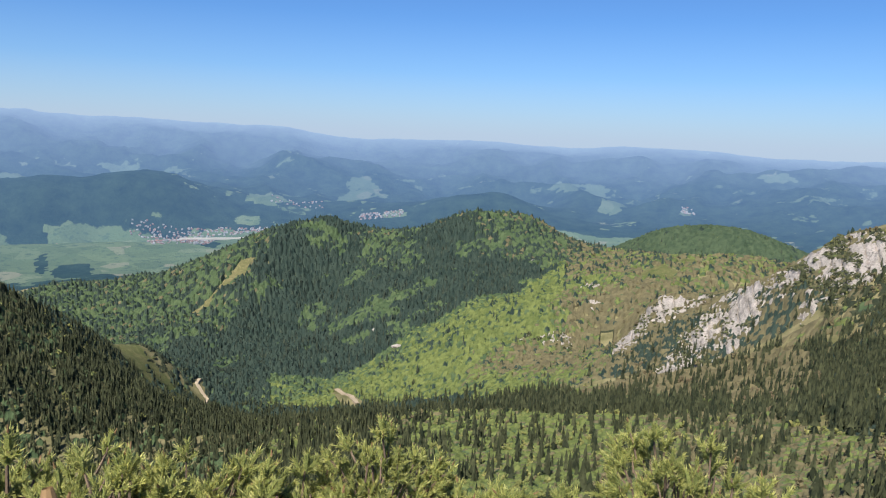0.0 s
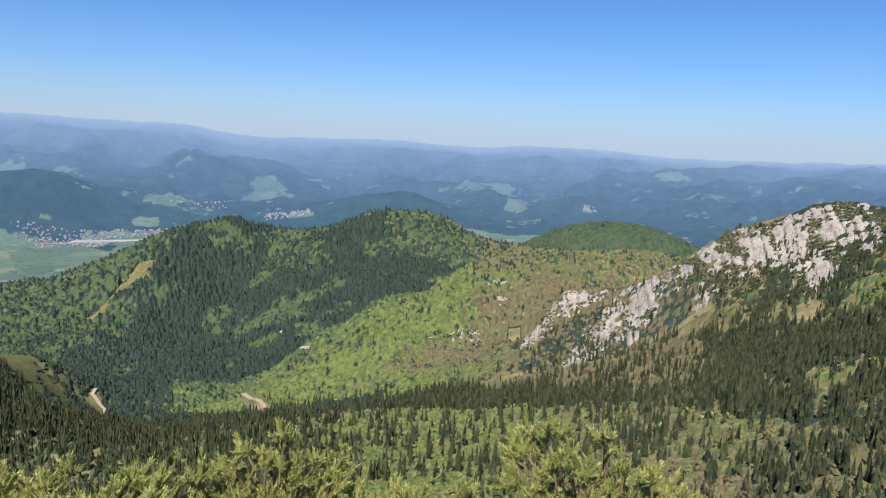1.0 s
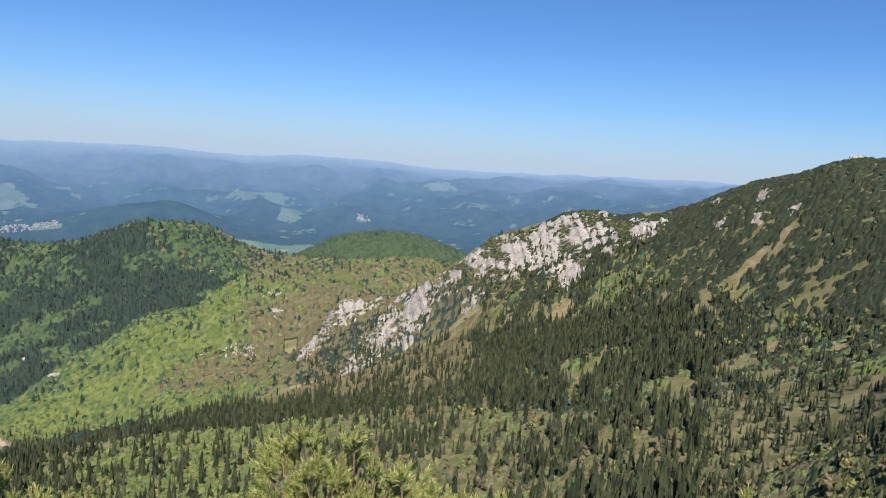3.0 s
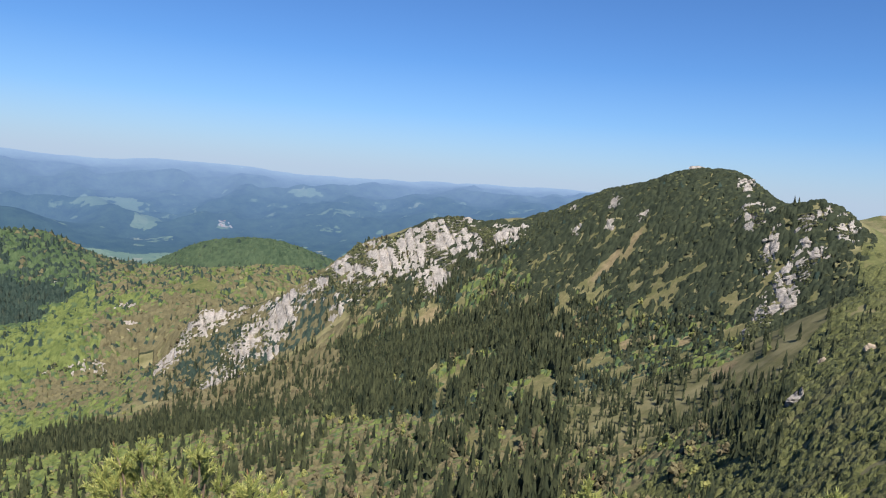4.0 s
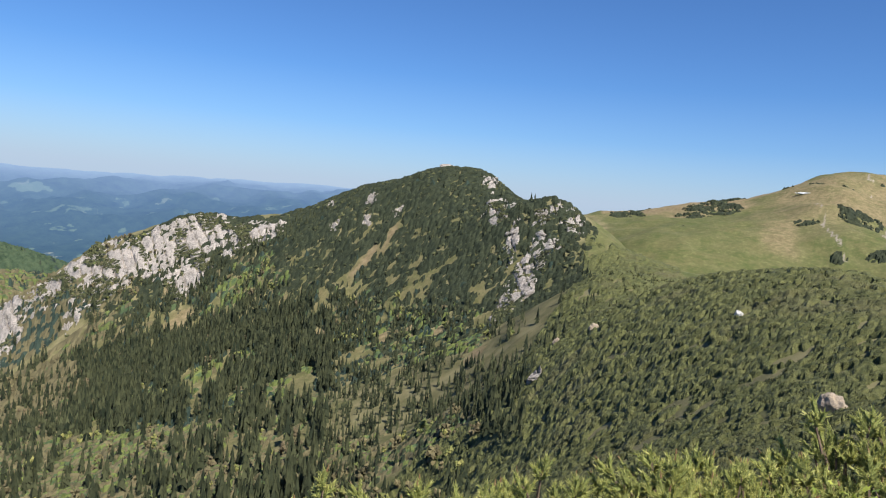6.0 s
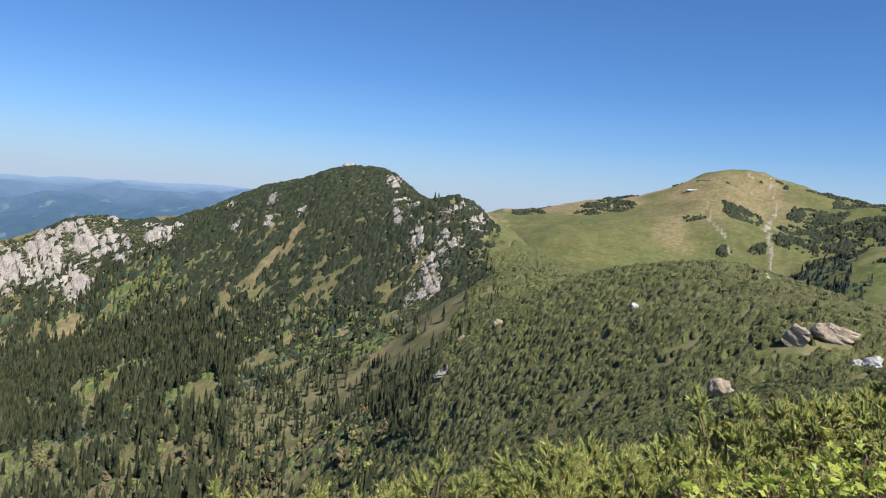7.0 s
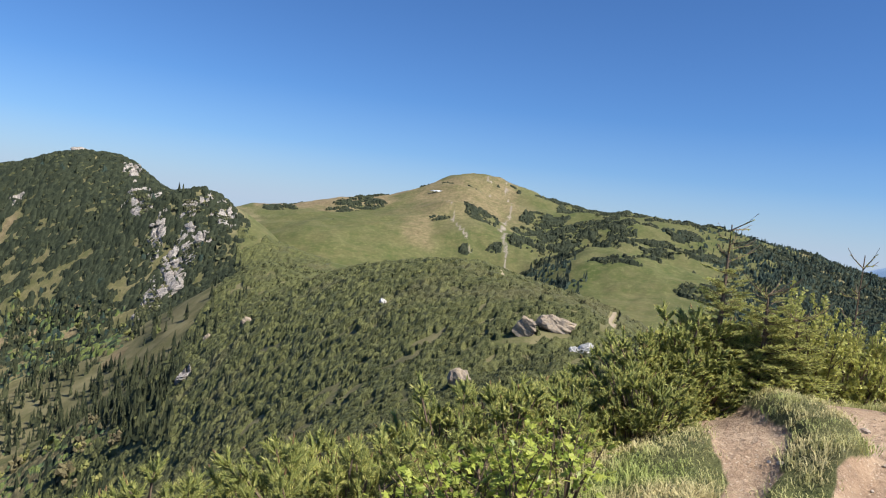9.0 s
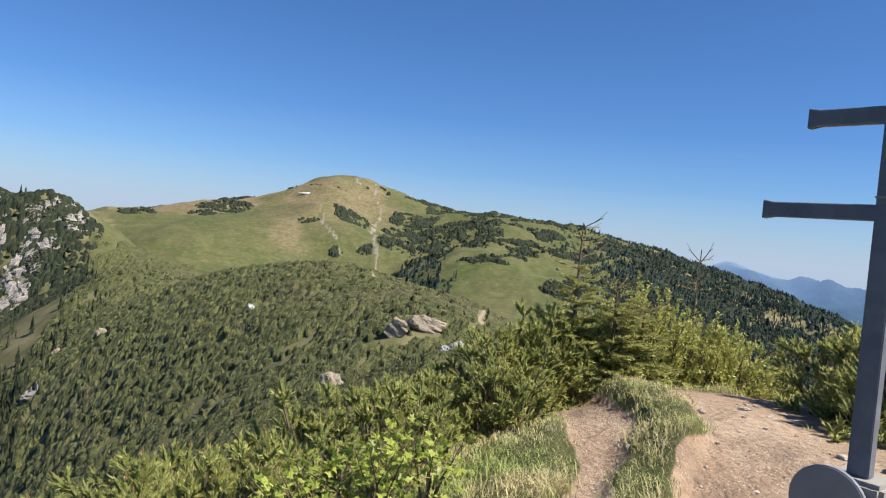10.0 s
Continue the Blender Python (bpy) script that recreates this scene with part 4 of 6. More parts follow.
forms = np.random.default_rng(5)
WOODS = {
    "near": [(207, 24, 66, 170, 330, 3500), (201, -38, 66, 330, 760, 13500), (202, -38, 66, 760, 1060, 17000), (211, -38, -12, 700, 1060, 9000), (206, 28, 66, 900, 1060, 9000), (209, 28, 66, 600, 960, 16000)],
    "far": [(203, -38, 30, 1060, 1500, 17000), (204, -38, 30, 1500, 2040, 15000), (208, 12, 29, 2140, 2640, 7000), (205, 66, 126, 500, 1480, 30000), (210, 97, 126, 500, 1150, 11000)],
}
for zone, parts in WOODS.items():
    s = wood_spots(parts)
    near = zone == "near"
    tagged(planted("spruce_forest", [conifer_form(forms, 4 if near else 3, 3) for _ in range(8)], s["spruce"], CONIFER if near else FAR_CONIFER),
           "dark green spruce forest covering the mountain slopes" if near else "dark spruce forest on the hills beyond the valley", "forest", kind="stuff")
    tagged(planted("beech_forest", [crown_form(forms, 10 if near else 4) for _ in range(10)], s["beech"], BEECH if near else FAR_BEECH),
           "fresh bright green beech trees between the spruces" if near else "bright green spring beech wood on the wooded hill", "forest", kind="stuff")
    tagged(planted("budding_forest", [crown_form(forms, 10 if near else 4) for _ in range(10)], s["bare"], BARE),
           "olive and brown budding trees on the slope below the rocks" if near else "olive brown budding trees along the hill crest", "forest", kind="stuff")
    tagged(planted("dwarf_pine_patches", [scrub_form(forms, 6) for _ in range(12)], s["dwarf"], DWARF),
           "dark dwarf pine patches on the rocky mountain" if near else "dark dwarf pine patches on the grassy peak", "scrub", kind="stuff")

# closed canopies, seen from above: one crown or clump to a cell
def canopy_look(g):
    fresh, bare, dwarf, own = g.attribute("kind")
    vary = g.math('ADD', g.math('MULTIPLY', own, 0.55), g.math('MULTIPLY', g.noise(0.30, 4, 0.75), 0.45))
    # spruce and beech tones lean to blue: haze of the hills painted in
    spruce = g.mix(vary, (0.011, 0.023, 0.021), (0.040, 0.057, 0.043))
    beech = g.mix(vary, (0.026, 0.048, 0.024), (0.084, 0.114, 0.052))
    young = g.mix(vary, (0.044, 0.066, 0.020), (0.152, 0.172, 0.056))
    twigs = g.mix(vary, (0.062, 0.057, 0.033), (0.150, 0.130, 0.070))
    pine = g.mix(vary, (0.013, 0.019, 0.013), (0.044, 0.051, 0.028))
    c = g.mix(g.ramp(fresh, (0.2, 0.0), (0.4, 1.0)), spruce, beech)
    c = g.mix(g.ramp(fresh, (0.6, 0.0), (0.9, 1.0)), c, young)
    c = g.mix(g.ramp(bare, (0.4, 0.0), (0.6, 1.0)), c, twigs)
    c = g.mix(g.ramp(dwarf, (0.4, 0.0), (0.6, 1.0)), c, pine)
    return c, (g.noise(0.5, 4, 0.7), 0.5, 0.8)


CANOPY = material("closed_tree_canopy", canopy_look, 0.8, 0.1)


def canopy(name, a0, a1, r0, r1, da, dr, cell, label, use, seed):
    na, nr = int((a1 - a0) / da), int(math.log(r1 / r0) / dr)
    az, r = np.meshgrid(np.linspace(a0, a1, na), np.geomspace(r0, r1, nr))
    az, r = az.ravel(), r.ravel()
    x, y = place(az, r)
    u, v = np.radians(az), np.log(r)
    dome, own, other = cells(u / cell, v / cell, seed)
    spruce, beech, bare, dwarf = [q * k for q, k in zip(bands(az, r), use)]
    c = cover(az, r)
    free = np.clip(1 - 1.7 * np.maximum(c[:, 0] * 1.2, 0.7 * c[:, 1] * (az < 66)), 0, 1)
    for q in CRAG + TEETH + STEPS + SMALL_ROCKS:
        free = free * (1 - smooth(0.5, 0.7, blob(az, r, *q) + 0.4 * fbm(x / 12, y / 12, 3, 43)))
    for line, wide in ROADS:
        ahead = [(q[0], q[1] - 22) for q in line]
        free = free * (np.minimum(off_line(x, y, line), off_line(x, y, ahead) / 1.6) > wide + 2)
    total = spruce + beech + bare + dwarf
    ragged = np.where(az > 66, 0.62 + 1.5 * fbm(x / 16, y / 16, 3, 53), 1.06)
    here = (other < total * free * ragged).astype(float)
    pick = own * np.maximum(total, 1e-6)
    is_spruce = pick < spruce
    is_beech = ~is_spruce & (pick < spruce + beech)
    is_bare = ~is_spruce & ~is_beech & (pick < spruce + beech + bare)
    is_dwarf = ~is_spruce & ~is_beech & ~is_bare
    # beech nearer than this line gets the brighter yellow-green, not the hazed tone
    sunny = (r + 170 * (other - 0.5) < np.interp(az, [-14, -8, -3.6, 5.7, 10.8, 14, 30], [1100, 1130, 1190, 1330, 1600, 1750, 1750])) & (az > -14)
    tall = np.where(is_spruce, 13 * (1 - np.sqrt(1 - dome ** 2)), np.where(is_dwarf, 3.6 * dome, 6.5 * dome)) * (0.6 + 0.7 * other) * np.where(is_dwarf, 1, np.minimum(cell * r, 9) / 7)
    wide = cell * r
    base = height(az, r) - 0.6
    z = base + (0.8 + tall + 0.12 * wide * fbm(x / (0.4 * wide), y / (0.4 * wide), 2, 37)) * here
    edge = smooth(0, 0.03, np.log(r / r0)) * smooth(0, 0.03, np.log(r1 / r)) * smooth(0, 0.8, az - a0) * smooth(0, 0.8, a1 - az)
    z = base + (z - base) * edge
    i, j = np.meshgrid(np.arange(nr - 1), np.arange(na - 1), indexing="ij")
    a = (i * na + j).ravel()
    a = a[here[a] + here[a + na] + here[a + 1] + here[a + na + 1] > 0]
    quads = np.stack([a, a + na, a + na + 1, a + 1], 1)
    used, quads = np.unique(quads, return_inverse=True)
    # past 2100 m beech is mixed towards spruce, haze put into its colour
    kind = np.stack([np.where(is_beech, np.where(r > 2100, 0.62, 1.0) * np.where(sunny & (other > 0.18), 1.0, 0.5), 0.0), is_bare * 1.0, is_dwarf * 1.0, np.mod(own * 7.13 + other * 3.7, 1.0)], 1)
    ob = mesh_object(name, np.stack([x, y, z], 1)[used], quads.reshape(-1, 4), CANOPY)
    ob.data.attributes.new("kind", 'FLOAT_COLOR', 'POINT').data.foreach_set("color", kind[used].ravel())
    return tagged(ob, label, "forest" if use[1] else "scrub", kind="stuff")


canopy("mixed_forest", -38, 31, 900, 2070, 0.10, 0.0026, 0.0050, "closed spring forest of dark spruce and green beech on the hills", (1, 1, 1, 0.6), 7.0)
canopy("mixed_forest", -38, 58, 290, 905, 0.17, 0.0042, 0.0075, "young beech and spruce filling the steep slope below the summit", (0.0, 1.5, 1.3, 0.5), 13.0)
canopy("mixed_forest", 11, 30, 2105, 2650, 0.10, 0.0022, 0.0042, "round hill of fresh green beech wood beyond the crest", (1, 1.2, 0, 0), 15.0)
canopy("dwarf_pine_carpet", 28, 67, 520, 1062, 0.085, 0.0024, 0.0058, "dark carpet of dwarf pine over the rocky mountain", (0.3, 0.2, 0.5, 1), 9.0)
canopy("dwarf_pine_carpet", 66, 122, 560, 1500, 0.085, 0.0026, 0.0036, "dark patches of dwarf pine on the grassy peak", (0.75, 0, 0, 1), 11.0)

# dwarf pine scrub over the near hill: a carpet of rounded bushes, with looser clumps on it
HILL_STONES = [(87.7, 136, 2.0), (89.9, 140, 2.2), (92.1, 131, 2.2), (82.9, 106, 1.9), (76.4, 203, 1.5), (66.2, 300, 2.4), (63.5, 330, 2.2)]
HILL_PATH = [(94.05, 150), (94.3, 165), (93.9, 182), (94.25, 205)]


def scrub_gap(az, r):
    """Above zero where the hill is free of scrub: gaps, stones, and the path."""
    x, y = place(az, r)
    gap = np.maximum(fbm(x / 9, y / 9, 4, 19) - 0.44, fbm(np.radians(az) / 0.016, np.log(r) / 0.022, 3, 29) - 0.32 + 0.08 * smooth(170, 100, r))
    for a, d, size in HILL_STONES:
        sx, sy = place(a, d - 1.0 * size)
        gap = np.maximum(gap, 0.8 - np.hypot(x - sx, y - sy) / (1.7 * size))
    gap = np.maximum(gap, 0.5 - off_line(x, y, HILL_PATH) / 2.4)
    limit = np.maximum(along("near_crest", np.clip(az, 64, 112)) * np.where(az < 65, 0.0, 1.25), np.interp(az, [58, 62, 64.5, 67, 72, 74], [300, 400, 480, 640, 640, 0]))
    return np.maximum(gap, np.maximum((r - limit) / 40, np.minimum((58 - az) / 6, (r - 290) / 60) + 0.25 * fbm(x / 14, y / 14, 3, 63)))


na, nr = 570, 450
az, r = np.meshgrid(np.linspace(46, 115, na), np.geomspace(34, 640, nr))
az, r = az.ravel(), r.ravel()
x, y = place(az, r)
z = height(az, r)
bend = [0.004 * fbm(x / (0.02 * r[0] + 2.5), y / 3, 2, 31 + k) for k in range(3)]
u, v, w = np.radians(az) + bend[0], np.log(r) + bend[1], z / r + bend[2]
dome, own, _ = cells(u / 0.0115, v / 0.0115, 3.0, w / 0.0115)
small, _, _ = cells(u / 0.0048, v / 0.0048, 5.0, w / 0.0048)
wide = 0.0115 * r
gap = scrub_gap(az, r)
tall = np.clip(wide * 0.5, 0.5, 1.6) * (dome * (0.45 + 0.85 * own) + 0.36 * small + 0.25 * fbm(x / 6, y / 6, 3, 33))
tall = -0.5 + (0.45 + tall) * smooth(0.06, -0.10, gap)
grid = np.stack([x, y, z], 1).reshape(nr, na, 3)
out = np.cross(np.gradient(grid, axis=1), np.gradient(grid, axis=0)).reshape(-1, 3)
out /= np.linalg.norm(out, axis=1)[:, None]
out = out * np.sign(out[:, 2:3]) + (0, 0, 0.9)
out /= np.linalg.norm(out, axis=1)[:, None]
x, y, z = x + out[:, 0] * tall, y + out[:, 1] * tall, z + out[:, 2] * tall
i, j = np.meshgrid(np.arange(nr - 1), np.arange(na - 1), indexing="ij")
a = (i * na + j).ravel()
a = a[np.minimum(np.minimum(gap[a], gap[a + na]), np.minimum(gap[a + 1], gap[a + na + 1])) < 0.08]
tagged(mesh_object("dwarf_pine_scrub", np.stack([x, y, z], 1), np.stack([a, a + na, a + na + 1, a + 1], 1), CARPET), "dense dark green dwarf pine scrub covering the near hill", "scrub", kind="stuff")
az, r, rng = scatter(301, 46, 115, 30, 500, 26000, 0.0)
keep = scrub_gap(az, r) < -0.02
az, r = az[keep], r[keep]
x, y = place(az, r)
wide = 0.0085 * r * rng.uniform(0.5, 1.3, len(r))
tagged(planted("pine_shoots", [shoot_form(forms, 8) for _ in range(10)], np.stack([x, y, height(az, r) + 0.3, wide, wide * 0.6], 1), DWARF), "upright dwarf pine shoots above the scrub of the near hill", "scrub", kind="stuff")


# ---- limestone ----
def boulder_form(rng, planes=11, rings=7, sides=12):
    """A stone: a ball cut by planes."""
    n = rng.normal(size=(planes, 3))
    n /= np.linalg.norm(n, axis=1)[:, None]
    d = rng.uniform(0.55, 1.0, planes)
    v = [(0, 0, 1)] + [(math.sin(math.pi * i / rings) * math.cos(2 * math.pi * (j + 0.5 * (i % 2)) / sides), math.sin(math.pi * i / rings) * math.sin(2 * math.pi * (j + 0.5 * (i % 2)) / sides), math.cos(math.pi * i / rings))
                       for i in range(1, rings) for j in range(sides)] + [(0, 0, -1)]
    v = np.array(v)
    reach = np.where(v @ n.T > 0.05, d / np.maximum(v @ n.T, 0.05), 9.0).min(1)
    v = v * np.minimum(reach, 1.0)[:, None]
    f = [(0, 1 + j, 1 + (j + 1) % sides) for j in range(sides)]
    for i in range(rings - 2):
        a, b = 1 + i * sides, 1 + (i + 1) * sides
        for j in range(sides):
            k = (j + 1) % sides
            f += [(a + j, b + j, b + k), (a + j, b + k, a + k)]
    last = len(v) - 1
    f += [(last, last - sides + (j + 1) % sides, last - sides + j) for j in range(sides)]
    return v, np.array(f)


def rock_face(seed, areas, reach, bold, label, bias=0.0, dip=0.45, pines=0):
    """A limestone face: ledges of dipping strata that stand proud of the slope in broken patches."""
    a0, a1 = min(q[0] - 1.3 * q[2] for q in areas), max(q[0] + 1.3 * q[2] for q in areas)
    r0, r1 = min(q[1] - 1.5 * q[3] for q in areas), max(q[1] + 1.5 * q[3] for q in areas)
    na, nr = int((a1 - a0) / 0.085), int(math.log(r1 / r0) / 0.0036)
    az, r = np.meshgrid(np.linspace(a0, a1, na), np.geomspace(r0, r1, nr))
    az, r = az.ravel(), r.ravel()
    x, y = place(az, r)
    z = height(az, r)
    u = np.radians(az) * 0.5 * (r0 + r1)
    mask = np.zeros(len(az))
    areas = [(a, d, 1.25 * wide, 1.25 * deep, lean) for a, d, wide, deep, lean in areas]
    for q in areas:
        mask = np.maximum(mask, blob(az, r, *q))
    mask = mask + 0.62 * fbm(u / reach, z / reach, 5, seed) + 0.22 * ridged(u / (reach * 0.4), z / (reach * 0.4), 3, seed + 9) - 0.62 + bias * smooth(0.0, 0.2, mask)
    bend = 6 * fbm(u / 40, z / 40, 3, seed + 3)
    bed = (z - dip * u + bend) / (bold * 2.6)
    step = (bed - np.floor(bed)) ** 1.5
    bed2 = (z - dip * u * 1.15 + 2 * bend) / (bold * 0.8)
    step2 = (bed2 - np.floor(bed2)) ** 1.4
    joint = (u + 0.5 * z + 9 * fbm(u / 30, z / 30, 3, seed + 5)) / (bold * 3.4)
    block = np.abs(joint - np.floor(joint) - 0.5) * 2
    proud = bold * (0.9 * step + 0.22 * step2 - 0.9 * smooth(0.82, 1.0, block) + 0.6 * fbm(u / (bold * 2), z / (bold * 2), 3, seed + 7))
    z = z - 3.0 + (3.2 + np.maximum(proud, -1.0)) * smooth(-0.02, 0.14, mask)
    push = proud * 0.8 * smooth(0.0, 0.3, mask)
    px, py = x - push * np.sin(np.radians(az)), y - push * np.cos(np.radians(az))
    i, j = np.meshgrid(np.arange(nr - 1), np.arange(na - 1), indexing="ij")
    a = i * na + j
    quads = np.stack([a, a + na, a + na + 1, a + 1], -1).reshape(-1, 4)
    quads = quads[mask[quads].max(1) > -0.12]
    ob = tagged(mesh_object("rock_face", np.stack([px, py, z], 1), quads, LIMESTONE), label, "rock", "rock faces")
    rng = np.random.default_rng(seed)
    solid = np.flatnonzero(mask > 0.25)
    for k in range(min(34, len(solid) // 60)):
        i = solid[rng.integers(0, len(solid))]
        v, f = boulder_form(rng, 13, 6, 10)
        slab = mesh_object("slab", v * np.array((1.5, 0.7, 0.6)) * bold * rng.uniform(0.5, 1.2), f, LIMESTONE)
        slab.parent = ob
        slab.matrix_basis = Matrix.Translation((px[i], py[i], z[i] - 0.15 * bold)) @ pose(0, 0, 0, 0, 0, -az[i]) @ pose(0, 0, 0, rng.normal(0, 10), -24 + rng.normal(0, 8), rng.normal(0, 14))
    if pines:
        tuft = 0.8 * fbm(u / 15, z / 11, 4, seed + 20) + 0.5 * fbm(u / 60, z / 30, 3, seed + 21)
        where = np.flatnonzero((tuft > 0.12) & (mask > -0.25))
        where = rng.choice(where, min(pines, len(where)), replace=False)
        wide = rng.uniform(2.2, 5.0, len(where)) * 0.5 * (r0 + r1) / 950
        tagged(planted("dwarf_pine_clumps", [scrub_form(forms, 6) for _ in range(8)], np.stack([px[where], py[where], z[where] - 0.4, wide, wide * 0.6], 1), DWARF), "dark dwarf pine clumps rooted in the limestone ledges", "scrub", kind="stuff")
    return ob


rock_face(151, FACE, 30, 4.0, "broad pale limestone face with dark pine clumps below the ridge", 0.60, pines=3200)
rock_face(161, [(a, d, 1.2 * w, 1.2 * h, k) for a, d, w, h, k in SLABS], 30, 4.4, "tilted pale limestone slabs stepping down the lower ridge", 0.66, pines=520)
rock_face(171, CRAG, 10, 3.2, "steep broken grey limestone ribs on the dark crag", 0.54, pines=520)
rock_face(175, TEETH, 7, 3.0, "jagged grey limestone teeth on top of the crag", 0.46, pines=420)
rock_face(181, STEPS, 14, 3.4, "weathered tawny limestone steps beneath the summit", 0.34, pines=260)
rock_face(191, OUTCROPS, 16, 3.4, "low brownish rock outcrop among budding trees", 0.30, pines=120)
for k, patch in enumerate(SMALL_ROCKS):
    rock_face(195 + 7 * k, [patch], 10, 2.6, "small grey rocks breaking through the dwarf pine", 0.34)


# ---- roads, village, boulders ----
def gravel_look(g):
    return g.mix(g.noise(0.3, 4), (0.26, 0.205, 0.14), (0.36, 0.30, 0.22)), None


GRAVEL = material("pale_gravel", gravel_look, 0.95, 0.1)


def strip(name, line, wide, mat, label, lift=0.5):
    """A road draped over the slope."""
    pts = []
    for a, b in zip(line, line[1:]):
        n = max(2, int(abs(b[1] - a[1]) / 3))
        pts += [(a[0] + (b[0] - a[0]) * i / n, a[1] + (b[1] - a[1]) * i / n) for i in range(n)]
    pts = np.array(pts + [line[-1]], float)
    x, y = place(pts[:, 0], pts[:, 1])
    z = height(pts[:, 0], pts[:, 1]) + lift
    dx, dy = np.gradient(x), np.gradient(y)
    d = np.hypot(dx, dy)
    w = wide * (1 + 0.25 * fbm(x / 12, y / 12, 3, 7))
    left = np.stack([x - dy / d * w, y + dx / d * w, z], 1)
    right = np.stack([x + dy / d * w, y - dx / d * w, z], 1)
    v = np.concatenate([left, right, left - (0, 0, 3), right - (0, 0, 3)])
    n = len(x)
    f = []
    for i in range(n - 1):
        f += [(i, n + i, n + i + 1, i + 1), (2 * n + i, i, i + 1, 2 * n + i + 1), (n + i, 3 * n + i, 3 * n + i + 1, n + i + 1)]
    return tagged(mesh_object(name, v, f, mat), label, "road", kind="structure")


strip("forest_road", ROADS[0][0], 2.8, GRAVEL, "pale winding forest road in the valley bottom", 1.2)
strip("forest_road", ROADS[1][0], 3.2, GRAVEL, "short orange logging track at the edge of the spruces", 1.5)
strip("footpath", [(86.2, 205), (85.3, 222), (85.0, 232)], 0.9, GRAVEL, "pale footpath crossing the scrub on the near crest", 0.9)
strip("footpath", [(94.05, 150), (94.3, 165), (93.9, 182), (94.25, 205)], 0.5, GRAVEL, "narrow pale footpath climbing through dwarf pine", 0.4)


def tawny_look(g):
    v = g.noise(1.3, 6, 0.7)
    c = g.mix(g.ramp(v, (0.38, 0.0), (0.62, 1.0)), (0.36, 0.285, 0.205), (0.23, 0.195, 0.16))
    return g.mix(g.ramp(g.noise(2.6, 6, 0.75, g.stretched(1, 1, 2.2)), (0.54, 0.0), (0.66, 0.8)), c, (0.12, 0.10, 0.08)), (v, 0.8, 0.3)


def white_look(g):
    v = g.noise(1.1, 6, 0.7)
    return g.mix(g.ramp(v, (0.42, 0.0), (0.62, 1.0)), (0.44, 0.43, 0.42), (0.26, 0.255, 0.245)), (v, 0.8, 0.3)


TAWNY = material("tawny_limestone", tawny_look, 0.9, 0.15)
WHITE = material("white_limestone", white_look, 0.9, 0.15)


def stone(name, az, r, size, shape, seed, label, sink=0.3, mat=None):
    rng = np.random.default_rng(seed)
    v, f = boulder_form(rng, 14, 12, 20)
    v = v * (1 + 0.20 * np.array([noise.fractal(Vector(p) * 2.3, 0.9, 2.0, 4) for p in v])[:, None])
    v = v * np.array(shape) * size
    v = v @ np.array(Euler((rng.normal(0, 0.15), rng.normal(0, 0.15), radians(-az))).to_matrix()).T
    x, y = place(az, r)
    ob = mesh_object(name, v, f, mat or LIMESTONE)
    ob.location = (x, y, height(np.array([az]), np.array([r]))[0] + size * shape[2] * (1 - sink * 2))
    return tagged(ob, label, "rock")


for az, r, size, shape, seed, label in [
        (87.7, 136, 2.7, (1.0, 0.7, 0.85), 1, "cracked grey limestone outcrop in the dwarf pine"),
        (89.9, 140, 3.1, (1.25, 0.8, 0.72), 2, "tawny sunlit limestone outcrop in the dwarf pine"),
        (92.3, 131, 1.7, (1.2, 0.8, 1.0), 3, "white boulder beside the footpath"),
        (91.5, 130, 1.2, (1.0, 0.8, 1.0), 4, "small white boulder beside the larger one"),
        (82.9, 106, 2.0, (1.0, 0.8, 0.95), 5, "reddish grey rock behind the pine bushes"),
        (76.4, 203, 1.3, (0.8, 0.8, 1.1), 6, "single white rock standing in the scrub"),
        (66.2, 300, 2.4, (1.2, 0.8, 0.8), 7, "brownish bare rock among the scrub"),
        (63.5, 330, 2.2, (0.7, 0.8, 1.2), 8, "pale pointed rock below the crag"),
        (-4.72, 1275, 9.0, (1.1, 0.8, 0.55), 9, "pale scree patch in the spruce forest"),
        (-2.96, 1195, 9.0, (1.3, 0.8, 0.5), 10, "brownish scree patch at the forest edge"),
        (7.5, 1500, 10.0, (1.2, 0.8, 0.5), 11, "bare stony patch on the middle slope"),
        (54.0, 893, 8.0, (1.5, 0.8, 0.75), 12, "flat-topped dark rock on the summit")]:
    stone("boulder", az, r, size, shape, seed, label, 0.08 if "flat-topped" in label else 0.25, WHITE if "white" in label else TAWNY if r < 400 else LIMESTONE)


def snow_look(g):
    return g.mix(g.noise(0.2, 3), (0.78, 0.79, 0.80), (0.88, 0.88, 0.88)), None


stone("snow_patch", 79.7, 1265, 9.0, (1.4, 0.5, 0.16), 21, "last white snow patch below the grassy summit", 0.2, material("old_snow", snow_look, 0.6, 0.3))


def house_look(g):
    return g.mix(g.ramp(g.island(), (0.55, 0.0), (0.62, 1.0)), (0.20, 0.20, 0.20), (0.17, 0.10, 0.08)), None


HOUSE = material("village_walls_and_roofs", house_look, 0.8, 0.2)
# the houses glow faintly blue, emission standing in for the haze before them
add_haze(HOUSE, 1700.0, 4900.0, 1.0)


